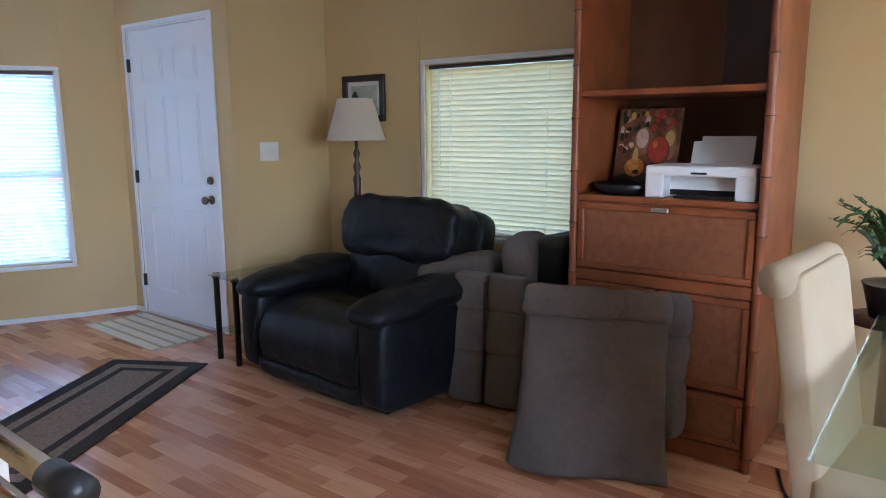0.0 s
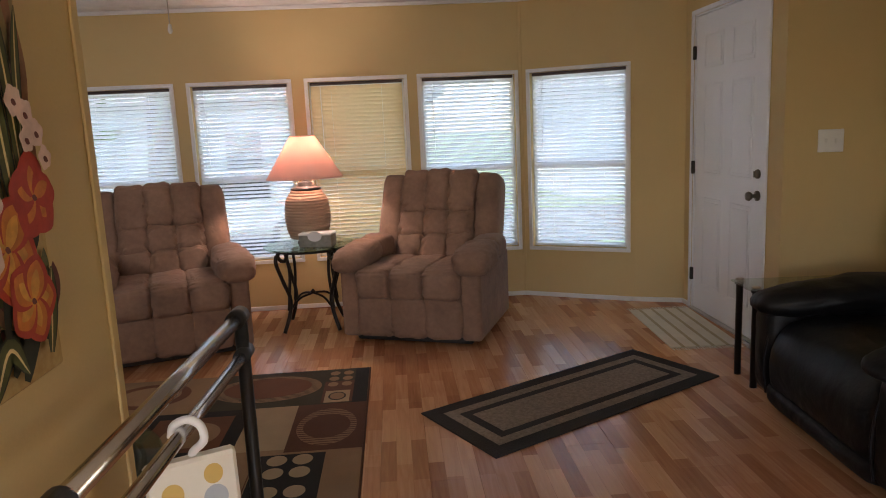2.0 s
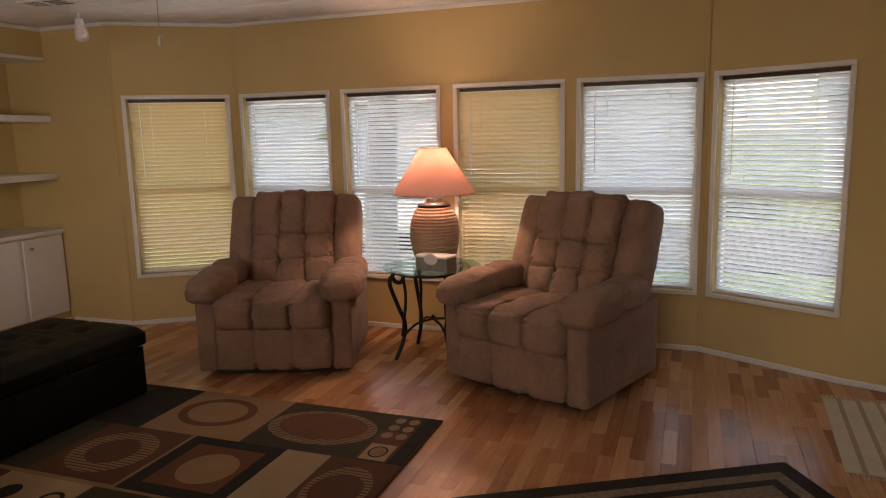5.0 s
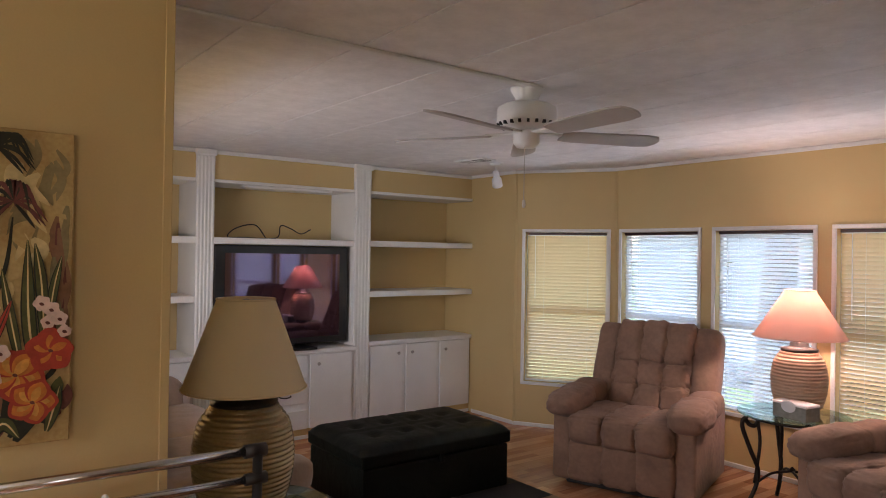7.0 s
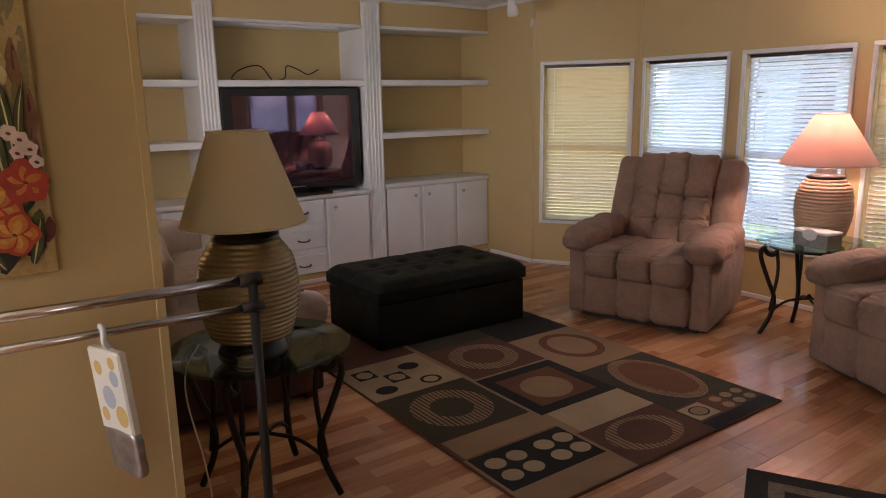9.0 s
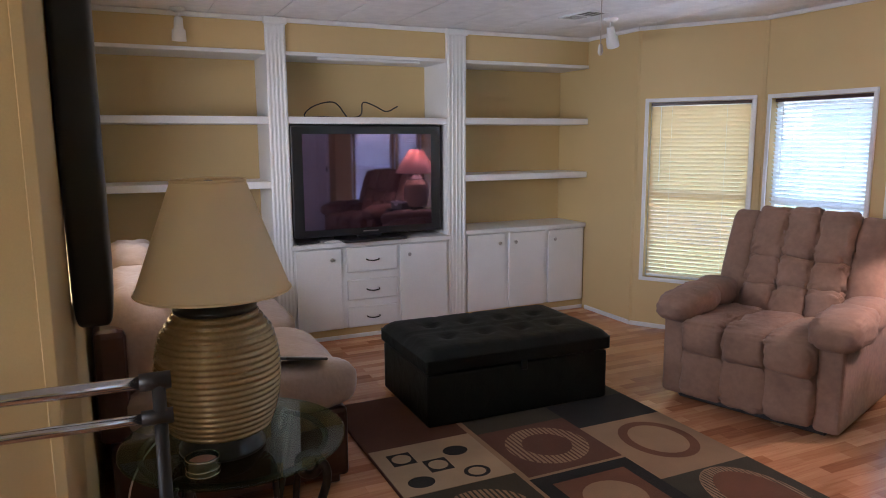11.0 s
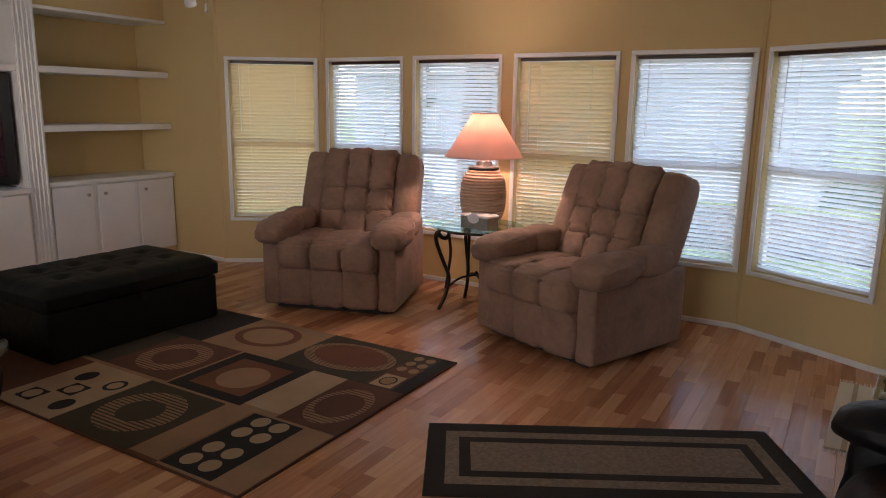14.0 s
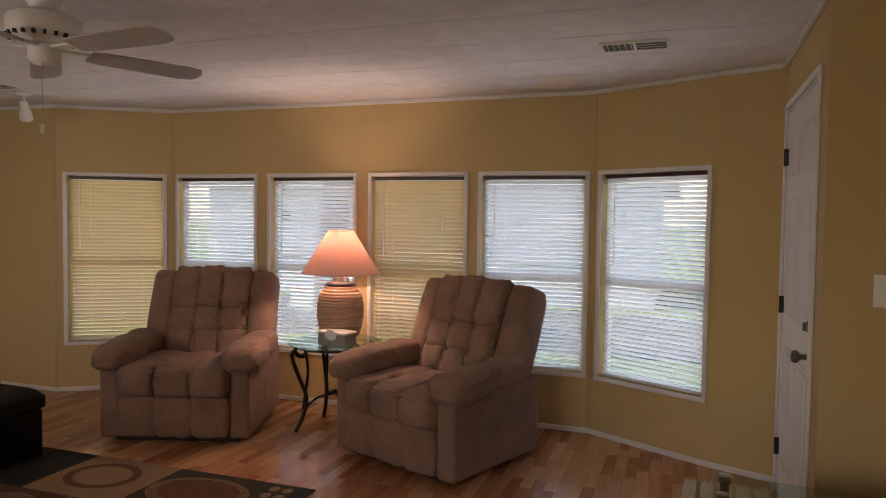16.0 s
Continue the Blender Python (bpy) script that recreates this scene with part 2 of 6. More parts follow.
def plank_material():
    """Three-strip laminate: short strips of differing tone, with grain along x."""
    m = bpy.data.materials.new("three_strip_laminate")
    m.use_nodes = True
    nt = m.node_tree
    b = nt.nodes["Principled BSDF"]
    geo = nt.nodes.new("ShaderNodeNewGeometry")
    rot = nt.nodes.new("ShaderNodeVectorMath")
    rot.operation = "ADD"
    rot.inputs[1].default_value = (20, 20, 0)
    nt.links.new(geo.outputs["Position"], rot.inputs[0])
    br = nt.nodes.new("ShaderNodeTexBrick")
    br.offset, br.offset_frequency, br.squash = 0.37, 2, 1.0
    br.inputs["Scale"].default_value = 1.0
    br.inputs["Brick Width"].default_value, br.inputs["Row Height"].default_value = 0.36, 0.0655
    br.inputs["Mortar Size"].default_value, br.inputs["Bias"].default_value = 0.0006, 0.0
    br.inputs["Color1"].default_value, br.inputs["Color2"].default_value = (0.0, 0, 0, 1), (1, 1, 1, 1)
    br.inputs["Mortar"].default_value = (0.3, 0.3, 0.3, 1)
    nt.links.new(rot.outputs[0], br.inputs["Vector"])
    mp = nt.nodes.new("ShaderNodeMapping")
    mp.inputs["Scale"].default_value = (2.2, 34, 1)
    nt.links.new(geo.outputs["Position"], mp.inputs["Vector"])
    ns = nt.nodes.new("ShaderNodeTexNoise")
    ns.inputs["Scale"].default_value, ns.inputs["Detail"].default_value, ns.inputs["Distortion"].default_value = 1.3, 5, 1.2
    nt.links.new(mp.outputs[0], ns.inputs["Vector"])
    oi = nt.nodes.new("ShaderNodeObjectInfo")
    s1 = nt.nodes.new("ShaderNodeMath")
    s1.operation = "MULTIPLY_ADD"
    s1.inputs[1].default_value = 0.56
    nt.links.new(br.outputs["Color"], s1.inputs[0])
    s2 = nt.nodes.new("ShaderNodeMath")
    s2.operation = "MULTIPLY_ADD"
    s2.inputs[1].default_value = 0.5
    nt.links.new(ns.outputs["Fac"], s2.inputs[0])
    s3 = nt.nodes.new("ShaderNodeMath")
    s3.operation = "MULTIPLY"
    s3.inputs[1].default_value = 0.10
    nt.links.new(oi.outputs["Random"], s3.inputs[0])
    nt.links.new(s3.outputs[0], s2.inputs[2])
    nt.links.new(s2.outputs[0], s1.inputs[2])
    ramp = nt.nodes.new("ShaderNodeValToRGB")
    e = ramp.color_ramp.elements
    e[0].position, e[0].color = 0.12, (0.245, 0.088, 0.038, 1)
    e[1].position, e[1].color = 0.92, (0.70, 0.39, 0.205, 1)
    mid = e.new(0.5)
    mid.color = (0.48, 0.21, 0.098, 1)
    nt.links.new(s1.outputs[0], ramp.inputs["Fac"])
    nt.links.new(ramp.outputs["Color"], b.inputs["Base Color"])
    b.inputs["Roughness"].default_value = 0.22
    bp = nt.nodes.new("ShaderNodeBump")
    bp.inputs["Strength"].default_value, bp.inputs["Distance"].default_value = 0.08, 0.002
    nt.links.new(ns.outputs["Fac"], bp.inputs["Height"])
    nt.links.new(bp.outputs["Normal"], b.inputs["Normal"])
    return m


LAMINATE = plank_material()


# ---- mesh helpers ----
def finish(bm, name, material, smooth=False):
    me = bpy.data.meshes.new(name)
    bm.normal_update()
    bm.to_mesh(me)
    bm.free()
    me.materials.append(material)
    if smooth:
        me.shade_smooth()
    return me


def part(name, bm, material, parent=None, label="", smooth=False, m=None):
    ob = new(name, finish(bm, name, material, smooth))
    if parent:
        ob.parent = parent
    if m is not None:
        ob.matrix_basis = m
    return tagged(ob, label)


def thing(name, label, category, m=None, group="", kind=""):
    ob = new(name)
    if m is not None:
        ob.matrix_basis = m
    return tagged(ob, label, category, group, kind)


def box(x0, x1, y0, y1, z0, z1, bevel=0.0, bm=None, seg=1):
    own = bm is None
    one = bmesh.new()
    bmesh.ops.create_cube(one, size=1)
    bmesh.ops.transform(one, matrix=Matrix.LocRotScale(((x0 + x1) / 2, (y0 + y1) / 2, (z0 + z1) / 2), None, (abs(x1 - x0), abs(y1 - y0), abs(z1 - z0))), verts=one.verts)
    if bevel:
        bmesh.ops.bevel(one, geom=one.edges[:], offset=bevel, segments=seg, affect="EDGES", profile=0.5)
    if own:
        return one
    return merge(bm, one)


def merge(bm, other, m=None):
    if m is not None:
        bmesh.ops.transform(other, matrix=m, verts=other.verts)
    me = bpy.data.meshes.new("tmp")
    other.to_mesh(me)
    other.free()
    bm.from_mesh(me)
    bpy.data.meshes.remove(me)
    return bm


def spin(profile, steps=32, cap=True):
    """A turned body from (radius, height) pairs."""
    bm = bmesh.new()
    rings = [[bm.verts.new((r * math.cos(2 * math.pi * k / steps), r * math.sin(2 * math.pi * k / steps), z)) for k in range(steps)] for r, z in profile]
    for a, b in zip(rings, rings[1:]):
        for k in range(steps):
            bm.faces.new((a[k], a[(k + 1) % steps], b[(k + 1) % steps], b[k]))
    if cap:
        bm.faces.new(rings[0][::-1])
        bm.faces.new(rings[-1])
    return bm


def tube(points, radius, steps=10, taper=None):
    """A round rod along points; taper gives the radius's share at each."""
    bm = bmesh.new()
    pts = [Vector(p) for p in points]
    rings = []
    side = None
    for i, p in enumerate(pts):
        d = (pts[min(i + 1, len(pts) - 1)] - pts[max(i - 1, 0)]).normalized()
        if side is None:
            side = d.orthogonal().normalized()
        side = (side - d * side.dot(d)).normalized()
        up = d.cross(side)
        r = radius * (taper[i] if taper else 1)
        rings.append([bm.verts.new(p + r * (math.cos(2 * math.pi * k / steps) * side + math.sin(2 * math.pi * k / steps) * up)) for k in range(steps)])
    for a, b in zip(rings, rings[1:]):
        for k in range(steps):
            bm.faces.new((a[k], a[(k + 1) % steps], b[(k + 1) % steps], b[k]))
    bm.faces.new(rings[0][::-1])
    bm.faces.new(rings[-1])
    return bm


def curve(points, n=8):
    """Catmull-Rom points through the given ones."""
    p = [Vector(q) for q in points]
    p = [2 * p[0] - p[1]] + p + [2 * p[-1] - p[-2]]
    out = []
    for i in range(1, len(p) - 2):
        for k in range(n):
            t = k / n
            a, b, c, d = p[i - 1], p[i], p[i + 1], p[i + 2]
            out.append(0.5 * (2 * b + (c - a) * t + (2 * a - 5 * b + 4 * c - d) * t * t + (3 * b - a - 3 * c + d) * t ** 3))
    return out + [p[-2]]


def pillow(cx, cy, cz, sx, sy, sz, e=0.35, e2=None, wrinkle=0.006, nu=28, nv=16, m=None, bm=None, seed=0.0, gather=0.0, crumple=0.0):
    """A stuffed cushion: a rounded box of full size sx, sy, sz, a little uneven; gather puckers its side seams, crumple dents its front low down."""
    one = bmesh.new()
    e2 = e if e2 is None else e2

    def sp(v, k):
        return math.copysign(abs(v) ** k, v)
    rings = []
    for j in range(1, nv):
        v = -math.pi / 2 + math.pi * j / nv
        ring = []
        for i in range(nu):
            u = 2 * math.pi * i / nu
            x, y, z = sp(math.cos(v), e) * sp(math.cos(u), e2), sp(math.cos(v), e) * sp(math.sin(u), e2), sp(math.sin(v), e)
            q = Vector((x * sx / 2, y * sy / 2, z * sz / 2))
            w = wrinkle * noise.noise(Vector((cx + seed, cy, cz)) * 7 + q * 9)
            if gather:
                near = max(0.0, abs(x) - 0.12) / 0.88
                w += gather * near * noise.noise(Vector((seed * 3 + math.copysign(5, x), x * 1.5, (q.z + q.y) * 55)))
            if crumple and y < 0:
                spot_ = math.exp(-(x / 0.55) ** 2 - ((z + 0.45) / 0.5) ** 2)
                w += crumple * spot_ * (noise.noise(Vector((q.x * 13 + 4, q.z * 17 + q.x * 6, 1.7))) - 0.25)
            ring.append(one.verts.new(q * (1 + w / max(0.05, q.length)) + Vector((cx, cy, cz))))
        rings.append(ring)
    for a, b in zip(rings, rings[1:]):
        for i in range(nu):
            one.faces.new((a[i], a[(i + 1) % nu], b[(i + 1) % nu], b[i]))
    lo, hi = one.verts.new((cx, cy, cz - sz / 2)), one.verts.new((cx, cy, cz + sz / 2))
    for i in range(nu):
        one.faces.new((lo, rings[0][(i + 1) % nu], rings[0][i]))
        one.faces.new((hi, rings[-1][i], rings[-1][(i + 1) % nu]))
    if m is not None:
        bmesh.ops.transform(one, matrix=m, verts=one.verts)
    return one if bm is None else merge(bm, one)


def flat(points, z, bm=None):
    """A thin outlined sheet at height z."""
    bm = bm or bmesh.new()
    bm.faces.new([bm.verts.new((x, y, z)) for x, y in points])
    return bm


def oval(cx, cy, rx, ry, z, n=40, bm=None, inner=0.0):
    bm = bm or bmesh.new()
    ring = [(math.cos(2 * math.pi * k / n), math.sin(2 * math.pi * k / n)) for k in range(n)]
    out = [bm.verts.new((cx + rx * c, cy + ry * s, z)) for c, s in ring]
    if not inner:
        bm.faces.new(out)
        return bm
    ins = [bm.verts.new((cx + rx * inner * c, cy + ry * inner * s, z)) for c, s in ring]
    for k in range(n):
        bm.faces.new((out[k], out[(k + 1) % n], ins[(k + 1) % n], ins[k]))
    return bm


# ---- the room ----
H = 2.318
Y_SHELF, Y_NORTH = -2.255, 4.25
CORNERS = dict(a=(-4.07, -2.70), b=(-4.075, -1.645), c=(-4.56, -0.897), d=(-4.56, 2.56), e=(-4.148, 3.318), f=(-4.02, 3.65), g=(-2.725, 3.64), h=(-2.52, Y_NORTH), h2=(-0.02, Y_NORTH), i=(3.0, Y_NORTH), j=(3.0, -2.70))


def wall_run(name, p, q, openings=(), label="yellow painted interior wall panel", thick=0.12, ext=(0.0, 0.0), top=H):
    """A wall from p to q, whose inner face lies on that line; its body is on the left-hand side. openings: (s0, s1, z0, z1)."""
    p, q = Vector((*p, 0)), Vector((*q, 0))
    length = (q - p).length
    bm = bmesh.new()
    s = -ext[0]
    for s0, s1, z0, z1 in sorted(openings):
        box(s, s0, 0, thick, 0, top, bm=bm)
        if z0 > 0.01:
            box(s0, s1, 0, thick, 0, z0, bm=bm)
        box(s0, s1, 0, thick, z1, top, bm=bm)
        s = s1
    box(s, length + ext[1], 0, thick, 0, top, bm=bm)
    ang = math.degrees(math.atan2(q.y - p.y, q.x - p.x))
    ob = part(name, bm, WALL, m=pose(p.x, p.y, 0, 0, 0, ang))
    return tagged(ob, label, "wall", kind="structure")


C = CORNERS
# each window: wall corners, span along the wall, height, how far its blind is closed (degrees), warm slats
WZ0, WZ1 = 0.405, 1.755
BAY = [
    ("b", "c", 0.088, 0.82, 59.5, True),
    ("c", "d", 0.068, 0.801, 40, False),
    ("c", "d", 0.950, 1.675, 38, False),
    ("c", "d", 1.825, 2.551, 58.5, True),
    ("c", "d", 2.681, 3.410, 46, False),
    ("d", "e", 0.074, 0.809, 47, False),
]


def window(n, p, q, s0, s1, z0, z1, tilt, warm, slat_pitch=0.0295, rail=True):
    """A white sash window in its opening, and its blind."""
    p, q = Vector((*p, 0)), Vector((*q, 0))
    ang = math.degrees(math.atan2(q.y - p.y, q.x - p.x))
    base = Matrix.Translation((p.x, p.y, 0)) @ pose(0, 0, 0, 0, 0, ang)
    w = thing(f"window_{n}", "white framed sash window with a white casing", "window", base, kind="structure")
    bm = bmesh.new()
    t = 0.028
    for a, b, c, d in ((s0 - t, s1 + t, z1, z1 + t), (s0 - t, s1 + t, z0 - t, z0), (s0 - t, s0, z0, z1), (s1, s1 + t, z0, z1)):
        box(a, b, -0.016, -0.001, c, d, 0.003, bm=bm)
    part("window_casing", bm, WHITE, w)
    bm = bmesh.new()
    for a, b, c, d in ((s0, s1, z1 - 0.03, z1), (s0, s1, z0, z0 + 0.03), (s0, s0 + 0.03, z0 + 0.03, z1 - 0.03), (s1 - 0.03, s1, z0 + 0.03, z1 - 0.03)):
        box(a, b, 0.055, 0.10, c, d, 0.003, bm=bm)
    zm = z0 + (z1 - z0) * 0.48
    if rail:
        box(s0 + 0.03, s1 - 0.03, 0.06, 0.098, zm - 0.02, zm + 0.02, 0.003, bm=bm)
    part("window_frame", bm, WHITE, w)
    for a, b in ((z0 + 0.03, zm - 0.02), (zm + 0.02, z1 - 0.03)):
        pane = part("pane", box(s0 + 0.03, s1 - 0.03, 0.078, 0.082, a, b), PANE, w)
        pane.visible_shadow = False
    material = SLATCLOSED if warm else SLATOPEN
    words = "closed cream venetian blind hanging in the window" if warm else "white venetian blind with half-open slats in the window"
    bl = thing("venetian_blind", words, "blind", base, group="window blinds")
    part("head_rail", box(s0 + 0.012, s1 - 0.012, 0.015, 0.045, z1 - 0.026, z1 - 0.004, 0.003), DARKWOOD, bl)
    part("bottom_rail", box(s0 + 0.015, s1 - 0.015, 0.018, 0.042, z0 + 0.006, z0 + 0.022, 0.004), WHITE, bl)
    sl = bmesh.new()
    half, wide = (s1 - s0) / 2 - 0.015, 0.034
    cols = []
    for k in range(5):
        u = (k / 4 - 0.5) * wide
        crown = 0.003 * (1 - (u / wide * 2) ** 2)
        cols.append((sl.verts.new((-half, u, crown)), sl.verts.new((half, u, crown))))
    for a, b in zip(cols, cols[1:]):
        sl.faces.new((a[0], a[1], b[1], b[0]))
    me = finish(sl, "slat", material, True)
    z = z0 + 0.034
    while z < z1 - 0.034:
        ob = new("slat", me)
        ob.parent = bl
        ob.matrix_basis = pose((s0 + s1) / 2, 0.030, z, -tilt + random.uniform(-0.3, 0.3), 0, 0)
        z += slat_pitch
    for s in (s0 + 0.17, s1 - 0.17):
        part("ladder_cord", tube([(s, 0.0165, z0 + 0.02), (s, 0.0165, z1 - 0.03)], 0.0012, 5), CORD, bl)
    part("tilt_wand", tube([(s0 + 0.09, 0.008, z1 - 0.03), (s0 + 0.092, 0.007, z1 - 0.60)], 0.003, 6), PLASTICW, bl)


def opening(i):
    p, q, s0, s1, *_ = BAY[i]
    return (s0, s1, WZ0, WZ1)


wall_run("wall_bay_south", C["b"], C["c"], [opening(0)], ext=(0, 0.05))
wall_run("wall_bay", C["c"], C["d"], [opening(i) for i in (1, 2, 3, 4)])
wall_run("wall_bay_north", C["d"], C["e"], [opening(5)], ext=(0.05, 0))
wall_run("wall_side_south", C["a"], C["b"])
wall_run("wall_entry_side", C["e"], C["f"])
DOOR0, DOOR1, DOORH = 0.137, 1.102, 2.045
wall_run("wall_entry", C["f"], C["g"], [(DOOR0, DOOR1, 0.0, DOORH)], ext=(0.12, 0))
wall_run("wall_switch", C["g"], C["h"], ext=(0, 0.12))
W7 = (-1.68, -0.70, 0.72, 1.715)
W8 = (0.98, 1.95, 0.72, 1.735)
wall_run("wall_north", C["h"], C["h2"], [(W7[0] - C["h"][0], W7[1] - C["h"][0], W7[2], W7[3])], ext=(0, 0.0))
wall_run("wall_dining", C["h2"], C["i"], [(W8[0] - C["h2"][0], W8[1] - C["h2"][0], W8[2], W8[3])], ext=(0.0, 0.12))
# unseen opening added in the east wall to hold a fill lamp
EAST_GAP = (1.9, 3.9, 0.8, 2.0)
wall_run("wall_east", C["i"], C["j"], [EAST_GAP])
wall_run("wall_shelves", C["j"], C["a"], ext=(0.12, 0.12))

# the wall block that carries the painting
EDGE_X, WALL_Y, BLOCK_E = -0.258, 1.05, 0.42
# an unseen opening is added through it behind the lamp, for a fill light
FILL_GAP = (-1.45, 0.44, 1.02, 1.78)
PB = box(EDGE_X, BLOCK_E, -2.70, FILL_GAP[0], 0, H)
box(EDGE_X, BLOCK_E, FILL_GAP[0], FILL_GAP[1], 0, FILL_GAP[2], bm=PB)
box(EDGE_X, BLOCK_E, FILL_GAP[0], FILL_GAP[1], FILL_GAP[3], H, bm=PB)
box(EDGE_X, BLOCK_E, FILL_GAP[1], WALL_Y, 0, H, 0.004, bm=PB)
tagged(part("wall_partition", PB, WALL), "warm yellow painted partition wall", "wall", kind="structure")
tagged(part("trim_corner", box(EDGE_X - 0.003, EDGE_X + 0.022, WALL_Y + 0.0005, WALL_Y + 0.006, 0, H - 0.03, 0.002), WALL), "yellow corner bead on the wall edge", "trim", kind="structure")

for k, (p, q, s0, s1, tilt, warm) in enumerate(BAY):
    window(k + 1, C[p], C[q], s0, s1, WZ0, WZ1, tilt, warm)
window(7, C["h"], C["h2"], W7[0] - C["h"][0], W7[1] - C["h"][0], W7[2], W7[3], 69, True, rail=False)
window(8, C["h2"], C["i"], W8[0] - C["h2"][0], W8[1] - C["h2"][0], W8[2], W8[3], 40, False, rail=False)


# ceiling: textured panels with thin battens
bm = bmesh.new()
seams = [-4.88 + 0.43 * k for k in range(19)]
edges_x = [-4.9] + seams + [3.15]
for a, b in zip(edges_x, edges_x[1:]):
    box(a + 0.004, b - 0.004, -2.85, 4.42, H, H + 0.05, bm=bm)
box(-4.9, 3.15, -2.85, 4.42, H + 0.006, H + 0.06, bm=bm)
tagged(part("ceiling", bm, CEIL), "off-white textured ceiling panels with narrow seams", "ceiling", kind="structure")
tagged(part("trim_ceiling_beam", box(-1.93, EDGE_X, 0.735, 0.785, H - 0.014, H - 0.0005, 0.005), WHITE), "white batten across the ceiling", "trim", kind="structure")


def trim_line(name, pts, z0, z1, deep, label, skip=()):
    bm = bmesh.new()
    for k, (p, q) in enumerate(zip(pts, pts[1:])):
        if k in skip:
            continue
        p, q = Vector((*p, 0)), Vector((*q, 0))
        one = box(0, (q - p).length, -deep, -0.001, z0, z1, 0.004)
        merge(bm, one, Matrix.Translation(p) @ pose(0, 0, 0, 0, 0, math.degrees(math.atan2(q.y - p.y, q.x - p.x))))
    return tagged(part(name, bm, WHITE), label, "trim", kind="structure")


outline = [C[k] for k in ("a", "b", "c", "d", "e", "f", "g", "h", "i")]
trim_line("trim_crown", outline, H - 0.03, H - 0.002, 0.022, "white crown strip along the ceiling")
base_pts = [(-4.071, -2.24), C["b"], C["c"], C["d"], C["e"], C["f"], (C["f"][0] + DOOR0 - 0.03, C["f"][1] - 0.001)]
trim_line("baseboard", base_pts, 0, 0.035, 0.014, "low white baseboard along the wall")
tagged(part("trim_partition_crown", box(EDGE_X - 0.02, BLOCK_E, WALL_Y + 0.001, WALL_Y + 0.03, H - 0.045, H - 0.002, 0.006), WHITE), "white crown strip on the partition", "trim", kind="structure")
bm = bmesh.new()
for px, py, ang in ((*C["b"], 60), (*C["c"], 30), (*C["d"], -25)):
    merge(bm, box(-0.012, 0.012, -0.004, 0.006, 0.03, H - 0.03, 0.003), Matrix.Translation((px + 0.004, py, 0)) @ pose(0, 0, 0, 0, 0, ang - 90))
tagged(part("trim_wall_battens", bm, WALL), "yellow painted battens on wall joints", "trim", kind="structure")
tagged(part("trim_north_batten", box(-1.745, -1.72, Y_NORTH - 0.01, Y_NORTH - 0.001, 0.02, H - 0.03, 0.002), WALL), "yellow painted batten on the wall joint", "trim", kind="structure")


